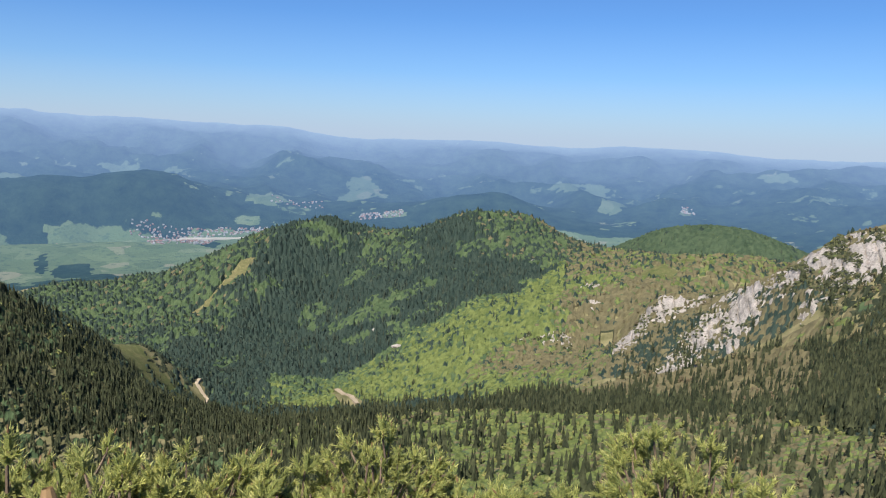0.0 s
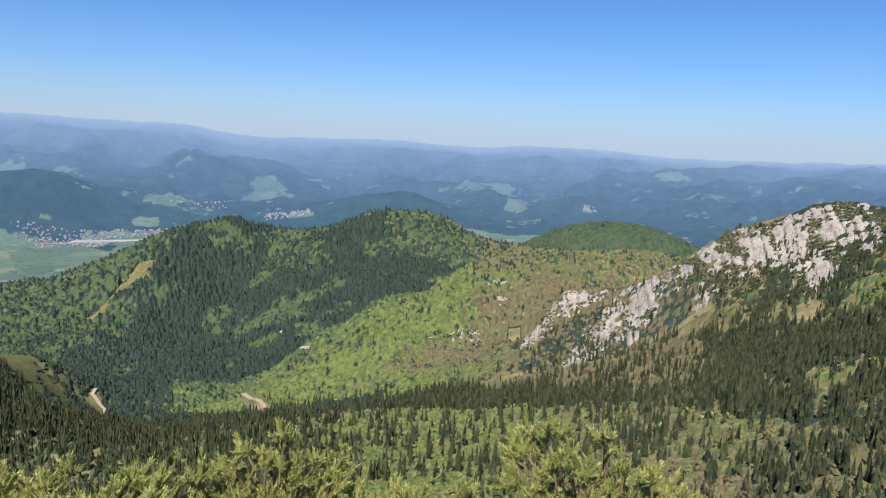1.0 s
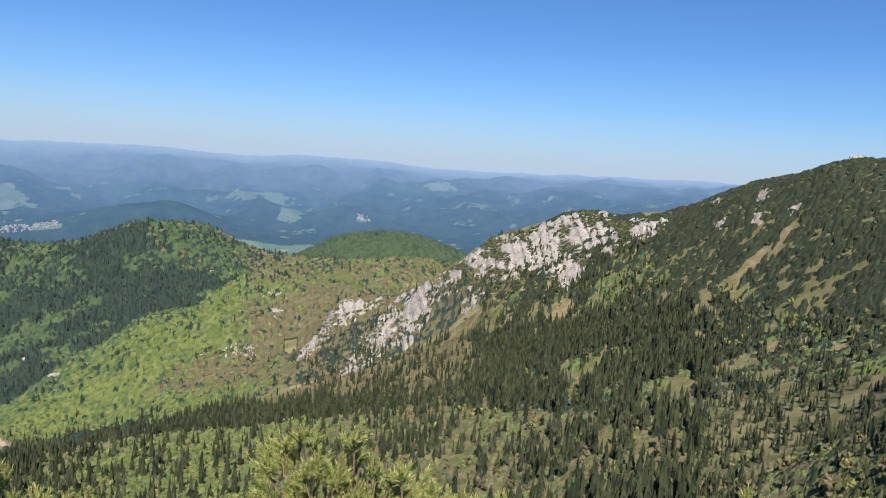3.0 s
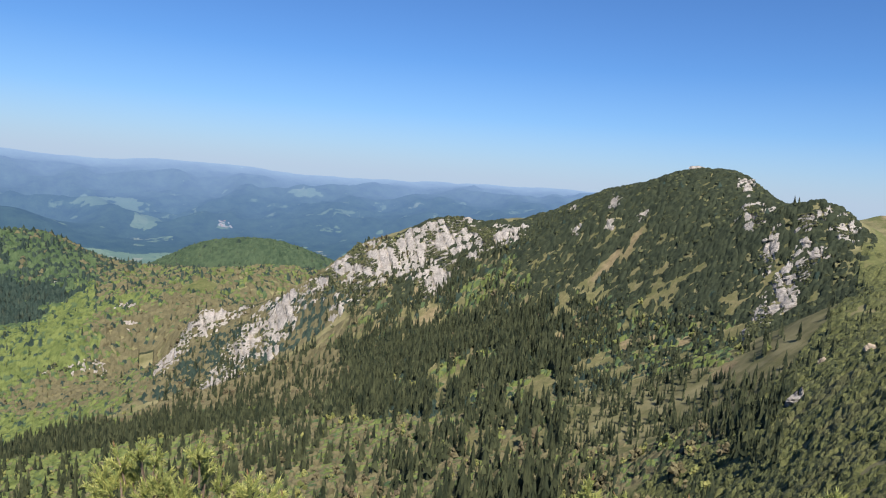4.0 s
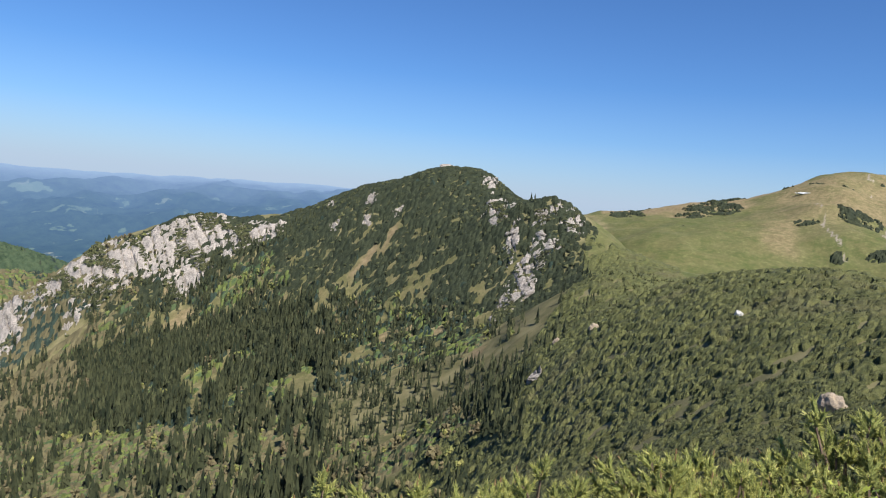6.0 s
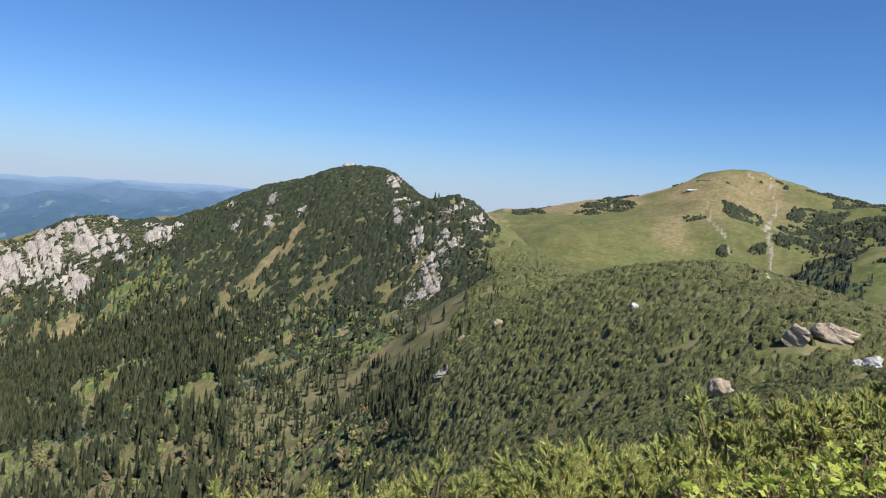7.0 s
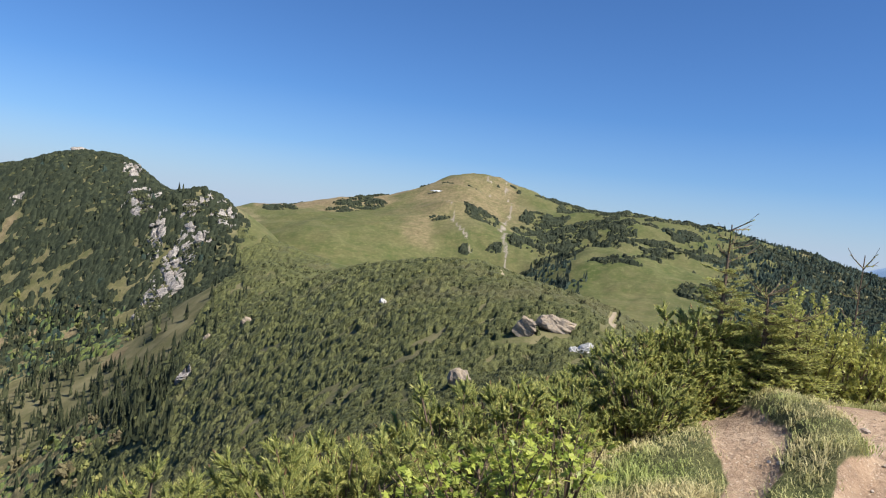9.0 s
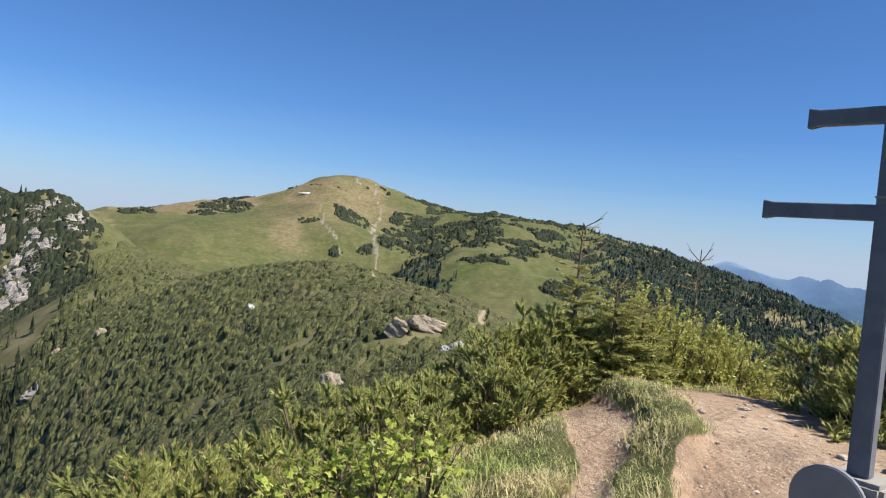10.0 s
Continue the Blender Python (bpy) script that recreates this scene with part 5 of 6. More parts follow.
def houses(name, groups, label):
    rng = np.random.default_rng(77)
    vs, fs, base = [], [], 0
    for a0, a1, r0, r1, n in groups:
        for _ in range(n):
            az, r = rng.uniform(a0, a1), rng.uniform(r0, r1)
            x, y = place(az, r)
            z = height(np.array([az]), np.array([r]))[0] - 1
            w, d, h = rng.uniform(2.5, 4.5), rng.uniform(2.2, 3.5), rng.uniform(3, 5)
            t = rng.uniform(0, 3)
            box = np.array([(-w, -d, 0), (w, -d, 0), (w, d, 0), (-w, d, 0), (-w, -d, h), (w, -d, h), (w, d, h), (-w, d, h)])
            roof = np.array([(-w * 1.1, -d * 1.2, h), (w * 1.1, -d * 1.2, h), (w * 1.1, d * 1.2, h), (-w * 1.1, d * 1.2, h), (-w * 1.1, 0, h + d * 0.9), (w * 1.1, 0, h + d * 0.9)])
            m = np.array([(math.cos(t), -math.sin(t), 0), (math.sin(t), math.cos(t), 0), (0, 0, 1)])
            vs += [box @ m.T + (x, y, z), roof @ m.T + (x, y, z)]
            fs += [(base + a, base + b, base + c) for a, b, c in ((0, 1, 5), (0, 5, 4), (1, 2, 6), (1, 6, 5), (2, 3, 7), (2, 7, 6), (3, 0, 4), (3, 4, 7))]
            base += 8
            fs += [(base + a, base + b, base + c) for a, b, c in ((0, 1, 5), (0, 5, 4), (2, 3, 4), (2, 4, 5), (0, 4, 3), (1, 2, 5))]
            base += 6
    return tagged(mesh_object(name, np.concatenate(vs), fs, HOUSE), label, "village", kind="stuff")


houses("village_houses", [(-21.8, -17.2, 2780, 3080, 260), (-23, -12.8, 3180, 3260, 240), (-29, -25, 3080, 3170, 40), (-6.3, -2.9, 3390, 3450, 90), (18.2, 19.2, 3690, 3760, 30), (-13, -9, 3520, 3640, 30)],
       "white and red-roofed village houses in the valley")


def shed_look(g):
    return g.mix(g.noise(0.02, 3), (0.24, 0.24, 0.24), (0.30, 0.29, 0.27)), None


shed = bmesh.new()
bmesh.ops.create_cube(shed, size=1.0)
bmesh.ops.scale(shed, vec=(330, 22, 9), verts=shed.verts)
bmesh.ops.bevel(shed, geom=list(shed.edges), offset=1.5, segments=1, affect='EDGES')
me = bpy.data.meshes.new("factory_hall")
shed.to_mesh(me)
SHED = material("factory_metal", shed_look, 0.6, 0.3)
# faint blue glow added to the hall for haze, as on the houses
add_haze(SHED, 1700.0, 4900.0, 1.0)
me.materials.append(SHED)
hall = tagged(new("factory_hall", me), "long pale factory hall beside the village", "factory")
x, y = place(-16.6, 3110)
hall.matrix_world = pose(x, y, height(np.array([-16.6]), np.array([3110.0]))[0] + 4, 0, 0, 18)


# ---- plants of the summit ----
def needle_look(g):
    c = g.mix(g.island(), (0.34, 0.36, 0.090), (0.82, 0.76, 0.28))
    return g.mix(g.math('MULTIPLY', g.single(), 0.45), c, (0.150, 0.180, 0.056)), None


def spruce_look(g):
    return g.mix(g.island(), (0.25, 0.28, 0.085), (0.64, 0.62, 0.21)), None


def bark_look(g):
    return g.mix(g.noise(40, 4), (0.085, 0.055, 0.036), (0.20, 0.15, 0.11)), (g.noise(90, 4), 0.6, 0.004)


def bud_look(g):
    return g.mix(g.island(), (0.16, 0.09, 0.045), (0.26, 0.17, 0.08)), None


def leaf_green(g):
    return g.mix(g.single(), (0.20, 0.26, 0.04), (0.40, 0.43, 0.08)), None


def willow_green(g):
    return g.mix(g.island(), (0.30, 0.32, 0.090), (0.60, 0.57, 0.18)), None


def blade_look(g):
    c = g.mix(g.island(), (0.20, 0.26, 0.07), (0.46, 0.48, 0.17))
    return g.mix(g.ramp(g.noise(0.8, 3), (0.40, 0.0), (0.56, 0.9)), c, g.mix(g.island(), (0.42, 0.35, 0.17), (0.66, 0.56, 0.32))), None


def sleeve_look(g):
    return g.mix(g.ramp(g.noise(130, 5, 0.8), (0.38, 0.0), (0.62, 1.0)), (0.11, 0.135, 0.040), (0.33, 0.35, 0.10)), (g.noise(170, 4, 0.8), 1.0, 0.012)


# fills a shoot's dense inside; darker than the needles, inner shade painted in
SLEEVE = material("dense_shaded_needles", sleeve_look, 0.6, 0.2, 0.12)
NEEDLES = material("pine_needles", needle_look, 0.5, 0.3, 0.54)
SPRUCE = material("spruce_needles", spruce_look, 0.5, 0.3, 0.48)
BARK = material("grey_brown_bark", bark_look, 0.9, 0.1)
BUD = material("reddish_buds", bud_look, 0.7, 0.2)
LEAF = material("fresh_maple_leaves", leaf_green, 0.45, 0.35, 0.4)
WILLOW = material("yellow_green_leaves", willow_green, 0.5, 0.3, 0.48)
BLADE = material("alpine_grass", blade_look, 0.7, 0.2, 0.25)


class Shape:
    """Collects triangles with a material slot each."""

    def __init__(self):
        self.v, self.f, self.m = [], [], []

    def tri(self, pts, slot):
        b = len(self.v)
        self.v += [tuple(p) for p in pts]
        self.f += [(b, b + k, b + k + 1) for k in range(1, len(pts) - 1)]
        self.m += [slot] * (len(pts) - 2)

    def tube(self, pts, radii, slot, sides=4):
        rings = []
        for k, (p, w) in enumerate(zip(pts, radii)):
            d = (pts[min(k + 1, len(pts) - 1)] - pts[max(k - 1, 0)]).normalized()
            a = d.orthogonal().normalized()
            c = d.cross(a)
            rings.append(len(self.v))
            self.v += [tuple(p + (a * math.cos(2 * math.pi * s / sides) + c * math.sin(2 * math.pi * s / sides)) * w) for s in range(sides)]
        for a, b in zip(rings, rings[1:]):
            for s in range(sides):
                t = (s + 1) % sides
                self.f += [(a + s, a + t, b + t), (a + s, b + t, b + s)]
                self.m += [slot] * 2

    def mesh(self, name, mats):
        me = bpy.data.meshes.new(name)
        me.from_pydata(self.v, [], self.f)
        for m in mats:
            me.materials.append(m)
        me.polygons.foreach_set("material_index", self.m)
        me.update()
        return me


def brush(s, base, way, long, needle, count, rng, slot=0, wide=0.0065, spread=(48, 84), bud=False, heart=0.0):
    """A shoot with needles all round it."""
    side = way.orthogonal().normalized()
    s.tube([base, base + way * long], [0.006, 0.003], 1, 3)
    if heart:
        s.tube([base + way * long * 0.05, base + way * long * 0.6, base + way * long * 1.05], [heart * 0.6, heart, heart * 0.3], 3, 5)
    for k in range(count):
        h = rng.uniform(0.05, 1.0)
        a = rng.uniform(0, 6.283)
        out = (Matrix.Rotation(a, 3, way) @ side)
        lean = radians(rng.uniform(*spread) * (1.0 - 0.45 * h))
        d = (way * math.cos(lean) + out * math.sin(lean)).normalized()
        p = base + way * (long * h)
        q = d.cross(way)
        q = q.normalized() * wide if q.length > 1e-4 else side * wide
        n = needle * rng.uniform(0.75, 1.1)
        s.tri([p - q, p + q, p + d * n + way * n * 0.1], slot)
    if bud:
        s.tube([base + way * long * 0.95, base + way * (long + 0.035)], [0.011, 0.003], 2, 5)


def vec(rng, up=0.0):
    v = Vector(rng.normal(size=3))
    v.z += up
    return v.normalized()


def plush(s, base, way, long, wide, rng, needles, blade):
    """A thick young shoot: a rounded needle-covered heart with needles standing off it all round."""
    way = way.normalized()
    fat = wide * rng.uniform(0.85, 1.15)
    s.tube([base, base + way * long * 0.25, base + way * long * 0.8, base + way * long * 0.95], [fat * 0.4, fat * 0.85, fat * 0.85, fat * 0.3], 3, 4)
    side = way.orthogonal().normalized()
    for k in range(needles):
        h = 1 - rng.uniform(0, 0.97) ** 1.3
        out = Matrix.Rotation(rng.uniform(0, 6.283), 3, way) @ side
        lean = radians(rng.uniform(42, 78) * (1.0 - 0.62 * h * h))
        d = way * math.cos(lean) + out * math.sin(lean)
        p = base + way * (long * h * 0.92) + out * fat * 0.3
        q = d.cross(out + vec(rng) * 0.7).normalized() * blade
        s.tri([p - q, p + q, p + d * 0.060 * rng.uniform(0.75, 1.15)], 0)


def pine_branchlet(rng, needles=30, blade=0.0048):
    """A twig that carries a leader and a whorl of side shoots; grows along +z from the origin."""
    s = Shape()
    bend = Vector((rng.normal(0, 0.03), rng.normal(0, 0.03), 0))
    tip = Vector((0, 0, 0.16)) + bend
    s.tube([Vector((0, 0, -0.12)), Vector((0, 0, 0.08)) + bend * 0.3, tip], [0.011, 0.009, 0.006], 1, 4)
    plush(s, tip - Vector((0, 0, 0.05)), Vector((0, 0, 1)) + bend * 2, rng.uniform(0.14, 0.19), 0.021, rng, needles + 6, blade)
    if rng.random() < 0.2:
        s.tube([tip + Vector((0, 0, 0.10)), tip + Vector((0, 0, 0.15))], [0.009, 0.003], 2, 5)
    for k in range(5):
        a = k * 1.2566 + rng.uniform(-0.4, 0.4)
        way = Vector((math.cos(a) * 0.6, math.sin(a) * 0.6, rng.uniform(0.6, 1.0))).normalized()
        start = Vector((0, 0, rng.uniform(0.0, 0.12))) + bend * 0.4
        plush(s, start + way * 0.02, way, rng.uniform(0.11, 0.16), 0.019, rng, needles, blade)
    return s.mesh("branchlet", [NEEDLES, BARK, BUD, SLEEVE])


def bush_thing(name, seed, twigs, count, wide, tall, label, category, mats, twig_scale=1.0, stems=14, upright=0.5, inner=0.35, bare=0, deep=0.15):
    """A bush: woody stems that spread from the root, and twigs over its rounded top and sides."""
    rng = np.random.default_rng(seed)
    root = tagged(new(name), label, category)
    s = Shape()
    tips = []
    for k in range(stems):
        a = 2 * math.pi * (k + rng.uniform(0, 0.8)) / stems
        lift = rng.uniform(0.25, 1.45)
        reach = rng.uniform(0.6, 0.85)
        end = Vector((math.cos(a) * math.cos(lift) * wide * 0.5 * reach, math.sin(a) * math.cos(lift) * wide * 0.5 * reach, math.sin(lift) * tall * reach + 0.05))
        mid = Vector((end.x * 0.6, end.y * 0.6, end.z * 0.35)) + Vector(rng.normal(0, 0.04, 3))
        s.tube([Vector((rng.normal(0, 0.05), rng.normal(0, 0.05), -deep)), mid, end], [0.022, 0.015, 0.006], 0, 5)
        tips.append(end)
    for k in range(bare):
        a = rng.uniform(0, 6.28)
        end = Vector((math.cos(a) * wide * 0.42, math.sin(a) * wide * 0.42, tall * rng.uniform(0.7, 1.0)))
        s.tube([Vector((0, 0, 0.1)), end * 0.6 + Vector(rng.normal(0, 0.06, 3)), end], [0.012, 0.008, 0.003], 0, 4)
    stem = new("woody_base", s.mesh("woody_base", [BARK]))
    stem.parent = root
    for k in range(count):
        a = rng.uniform(0, 2 * math.pi)
        lift = math.asin(min(1.0, rng.uniform(0.02, 1.0) ** 0.85))
        depth = rng.uniform(0.45, 0.7) if rng.random() < inner else rng.uniform(0.8, 1.0) * (1 + 0.14 * math.sin(3 * a + seed) * math.cos(2.3 * lift + seed))
        out = Vector((math.cos(a) * math.cos(lift), math.sin(a) * math.cos(lift), math.sin(lift)))
        p = Vector((out.x * wide * 0.5 * depth, out.y * wide * 0.5 * depth, out.z * tall * depth + 0.02)) - out * 0.2 * twig_scale
        way = (out + Vector((0, 0, upright)) + Vector(rng.normal(0, 0.22, 3))).normalized()
        ob = new("branchlet", twigs[rng.integers(0, len(twigs))])
        ob.parent = root
        size = twig_scale * rng.uniform(0.8, 1.2)
        ob.matrix_basis = Matrix.Translation(p) @ way.to_track_quat('Z', 'Y').to_matrix().to_4x4() @ pose(0, 0, 0, 0, 0, rng.uniform(0, 360)) @ Matrix.Diagonal((size, size, size, 1))
    return root


def spot(az, r, view, sink=0.05):
    """A place on the ground at a bearing and distance from where the camera stands when it looks along a bearing."""
    v, a = radians(view), radians(az)
    x, y = 0.5 * math.sin(v) + r * math.sin(a), 0.5 * math.cos(v) + r * math.cos(a)
    z = height(np.array([math.degrees(math.atan2(x, y))]), np.array([math.hypot(x, y)]))[0]
    return x, y, z - sink


grow = np.random.default_rng(12)
PINE_TWIGS = [pine_branchlet(grow) for _ in range(7)]
FAR_TWIGS = [pine_branchlet(grow, 15, 0.0080) for _ in range(7)]
PINES = [bush_thing("dwarf_pine", 400 + k, PINE_TWIGS if k < 4 else FAR_TWIGS, 150, 1.35, 1.0, "dense dwarf pine bush with yellow-green needle shoots", "bush", None, 0.70, upright=0.30, deep=1.3) for k in range(8)]
first = list(PINES)


def set_bush(k, az, r, top, wide, view, label=""):
    """Puts a copy of a bush on the slope so that its top reaches a height angle."""
    x, y, z = spot(az, r, view)
    size = wide / 1.15
    z = EYE + r * math.tan(radians(top)) - 1.10 * size
    m = Matrix.Translation((x, y, z)) @ pose(0, 0, 0, 0, 0, 67 * k)
    src = PINES[k % 4 + (4 if r > 5.2 else 0)]
    ob = src if src in first else copy_thing(src, m)
    if src in first:
        first.remove(src)
    ob.matrix_basis = m @ Matrix.Diagonal((size, size, size, 1))
    tagged(ob, label, group="dwarf pines round the summit")
    return ob


ROW = [(-42, 4.2, -20, 1.5), (-33, 4.3, -21.5, 1.3), (-27, 3.9, -21.8, 1.1), (-20, 4.0, -22.6, 1.1), (-12.5, 3.8, -24.8, 1.2), (-5.5, 4.0, -22.3, 0.9), (1.5, 3.8, -25.6, 1.1), (9.5, 3.8, -25.8, 1.1),
       (18.6, 3.9, -20.8, 0.95), (25, 3.9, -23.8, 1.0), (31, 4.3, -23.6, 1.1), (38.5, 3.9, -25.6, 1.2)]
for k, (az, r, top, wide) in enumerate(ROW):
    set_bush(k, az, r, top, wide, 10)
for k, (az, r, top, wide) in enumerate([(46.5, 4.1, -22.9, 1.1), (53.5, 4.2, -22.0, 1.1), (60, 4.4, -21.4, 1.2), (65.5, 4.6, -19.6, 1.1)]):
    set_bush(k + 1, az, r, top, wide, 50)
for k, (az, r, top, wide) in enumerate([(71.5, 4.8, -17.6, 1.35), (76.5, 5.0, -17.0, 1.3), (74, 5.9, -16.4, 1.5), (80.5, 5.6, -15.2, 1.4), (83.8, 6.4, -12.4, 1.5), (88, 6.6, -10.7, 1.4), (91.6, 7.3, -9.9, 1.2), (86.5, 5.4, -14.8, 1.3), (92.6, 6.2, -12.2, 1.1)]):
    set_bush(k + 2, az, r, top, wide, 72, "dense dwarf pine bush with shaded dark hollows")
for k, (az, r, top, wide) in enumerate([(96.0, 8.0, -5.6, 1.3), (98.2, 8.2, -4.6, 1.5), (100.3, 8.6, -4.0, 1.5), (96.8, 7.2, -8.4, 1.2), (103.3, 9.2, -4.0, 1.5), (114.8, 10.8, -5.8, 1.2), (121.0, 8.4, -2.6, 1.7), (124, 7.8, -2.0, 1.8)]):
    set_bush(k + 1, az, r, top, wide, 88, "tall dark dwarf pine at the edge of the clearing")


def spruce_branch(rng):
    s = Shape()
    tip = Vector((0, 0, 0.42))
    s.tube([Vector((0, 0, -0.05)), tip], [0.009, 0.004], 1, 4)
    brush(s, Vector((0, 0, 0.06)), Vector((0, 0, 1)), 0.38, 0.03, 90, rng, 0, 0.006, (50, 80))
    for k in range(9):
        h = 0.08 + 0.034 * k
        for side in (-1, 1):
            way = Vector((side * 0.8, rng.normal(0, 0.15), 0.75)).normalized()
            brush(s, Vector((0, 0, h)), way, (0.17 - 0.012 * k) * rng.uniform(0.7, 1.1), 0.027, 17, rng, 0, 0.0085, (50, 80))
    return s.mesh("branch", [SPRUCE, BARK])


SPRUCE_TWIGS = [spruce_branch(grow) for _ in range(4)]


def young_spruce(az, r, view, top, wide, dead, seed, label):
    rng = np.random.default_rng(seed)
    x, y, z = spot(az, r, view)
    tall = EYE + r * math.tan(radians(top)) - z
    root = tagged(new("young_spruce"), label, "tree")
    s = Shape()
    lean = Vector((rng.normal(0, 0.02), rng.normal(0, 0.02), 0))
    s.tube([Vector((0, 0, -0.1)), Vector((0, 0, tall * 0.5)) + lean, Vector((0, 0, tall)) + lean * 2], [0.045 * wide, 0.03 * wide, 0.007], 0, 6)
    trunk = new("trunk", s.mesh("trunk", [BARK]))
    trunk.parent = root
    s = Shape()
    for k in range(12):
        h = tall * (1 - dead) + tall * dead * rng.uniform(0.15, 0.95)
        a = rng.uniform(0, 6.28)
        way = Vector((math.cos(a), math.sin(a), rng.uniform(0.0, 0.8))).normalized()
        p = Vector((0, 0, h)) + lean * 2 * h / tall
        length = rng.uniform(0.14, 0.42)
        s.tube([p, p + way * length * 0.6, p + way * length + Vector((0, 0, 0.05))], [0.007, 0.005, 0.003], 1, 4)
        if rng.random() < 0.75:
            brush(s, p + way * 0.02, way, length * 0.8, 0.03, 26, rng, 0, 0.005, (50, 80))
    twigs = new("dead_crown", s.mesh("dead_crown", [SPRUCE, BARK]))
    twigs.parent = root
    tagged(twigs, "half-bare twigs at the top")
    live = tall * (1 - dead)
    n = int(40 * live * wide + 24)
    for k in range(n):
        h = live * (0.04 + 0.93 * (k / n)) * rng.uniform(0.94, 1.06)
        a = k * 2.4 + rng.uniform(-0.3, 0.3)
        size = (0.35 + 0.65 * (1 - h / tall)) * wide / 0.85 * rng.uniform(0.8, 1.15)
        way = Vector((math.cos(a), math.sin(a), rng.uniform(0.05, 0.45))).normalized()
        ob = new("branch", SPRUCE_TWIGS[k % len(SPRUCE_TWIGS)])
        ob.parent = root
        ob.matrix_basis = Matrix.Translation((way.x * 0.03, way.y * 0.03, h)) @ way.to_track_quat('Z', 'Y').to_matrix().to_4x4() @ Matrix.Diagonal((size, size, size, 1))
    root.matrix_basis = Matrix.Translation((x, y, z))
    return root


young_spruce(101.4, 8.6, 88, 1.7, 0.95, 0.22, 31, "young spruce with a wind-stripped spiky top")
young_spruce(104.6, 8.6, 88, -3.0, 1.1, 0.05, 32, "low young spruce with bright shoot tips")
young_spruce(106.4, 8.8, 88, -4.5, 1.1, 0.05, 33, "low spreading spruce beside the bare ground")
young_spruce(109.8, 10.6, 88, 0.5, 0.35, 0.6, 34, "thin dead spruce stem with few twigs")


def leafy_twig(rng, count, leaf, mats, name):
    s = Shape()
    end = Vector((rng.normal(0, 0.05), rng.normal(0, 0.05), 0.4))
    s.tube([Vector((0, 0, -0.1)), end * 0.5 + Vector((0.02, 0, 0)), end], [0.005, 0.004, 0.002], 1, 3)
    for k in range(count):
        p = end * rng.uniform(0.1, 1.0)
        d = (vec(rng) + Vector((0, 0, 0.6))).normalized()
        q = d.cross(vec(rng)).normalized()
        n = leaf * rng.uniform(0.7, 1.2)
        s.tri([p, p + d * n * 0.5 + q * n * 0.22, p + d * n, p + d * n * 0.5 - q * n * 0.22], 0)
    return s.mesh(name, mats)


WILLOW_TWIGS = [leafy_twig(grow, 40, 0.066, [WILLOW, BARK], "twig") for _ in range(6)]
for k, (az, r, top, wide) in enumerate([(105.6, 9.6, -3.4, 1.2), (107.8, 9.6, -3.6, 1.1), (110.2, 9.9, -4.6, 1.3), (112.6, 10.1, -5.6, 1.1)]):
    x, y, z = spot(az, r, 88)
    tall = EYE + r * math.tan(radians(top)) - z
    ob = bush_thing("leafy_shrub", 500 + k, WILLOW_TWIGS, 190, wide, tall, "yellow-green leafy shrub with thin upright stems", "shrub", None, 0.75, 16, 0.9, 0.4, 6)
    ob.matrix_basis = Matrix.Translation((x, y, z))
    tagged(ob, group="leafy shrubs")


# broad bright leaves in front of the pines
def maple_leaf(rng):
    s = Shape()
    rim = []
    for k in range(11):
        a = -2.5 + 5.0 * k / 10
        w = (1.0 if k % 2 == 1 else 0.55) * (0.65 + 0.35 * math.cos(a * 0.6)) * rng.uniform(0.9, 1.1)
        rim.append(Vector((math.sin(a) * w * 0.062, math.cos(a) * w * 0.075 + 0.03, -0.012 * abs(math.sin(a)) + rng.normal(0, 0.003))))
    s.tri([Vector((0, 0, 0))] + rim, 0)
    s.tube([Vector((0, -0.05, -0.01)), Vector((0, 0.01, 0))], [0.0015, 0.001], 0, 3)
    return s.mesh("leaf", [LEAF])


LEAVES = [maple_leaf(grow) for _ in range(5)]


def maple_shrub(az, r, top, wide, count, seed):
    rng = np.random.default_rng(seed)
    x, y, z = spot(az, r, 78)
    tall = EYE + r * math.tan(radians(top)) - z
    root = tagged(new("maple_shrub"), "young maple shrub with bright yellow-green lobed leaves", "shrub", "maple shrubs")
    root.matrix_basis = Matrix.Translation((x, y, z))
    s = Shape()
    ends = []
    for k in range(12):
        a, lift = rng.uniform(0, 6.28), rng.uniform(0.7, 1.4)
        end = Vector((math.cos(a) * math.cos(lift) * wide * 0.8, math.sin(a) * math.cos(lift) * wide * 0.8, math.sin(lift) * tall * rng.uniform(0.75, 0.97)))
        mid = end * 0.5 + Vector(rng.normal(0, 0.04, 3))
        s.tube([Vector((0, 0, -0.1)), mid, end], [0.010, 0.007, 0.003], 0, 4)
        ends.append((mid, end))
    part = new("woody_base", s.mesh("woody_base", [BARK]))
    part.parent = root
    for k in range(count):
        mid, end = ends[rng.integers(0, len(ends))]
        p = mid.lerp(end, rng.uniform(0.0, 1.06)) + Vector(rng.normal(0, 0.085, 3))
        ob = new("leaf", LEAVES[rng.integers(0, len(LEAVES))])
        ob.parent = root
        size = rng.uniform(0.36, 0.72)
        ob.matrix_basis = Matrix.Translation(p) @ pose(0, 0, 0, rng.normal(10, 32), rng.normal(0, 32), rng.uniform(0, 360)) @ Matrix.Diagonal((size, size, size, 1))
    return root


for k, (az, r, top, wide, count) in enumerate([(84.5, 4.5, -16.4, 0.8, 160), (88.8, 4.6, -14.6, 0.9, 240), (92.4, 4.9, -14.2, 0.65, 130), (80.5, 4.2, -18.5, 0.55, 80)]):
    maple_shrub(az, r, top, wide, count, 600 + k)


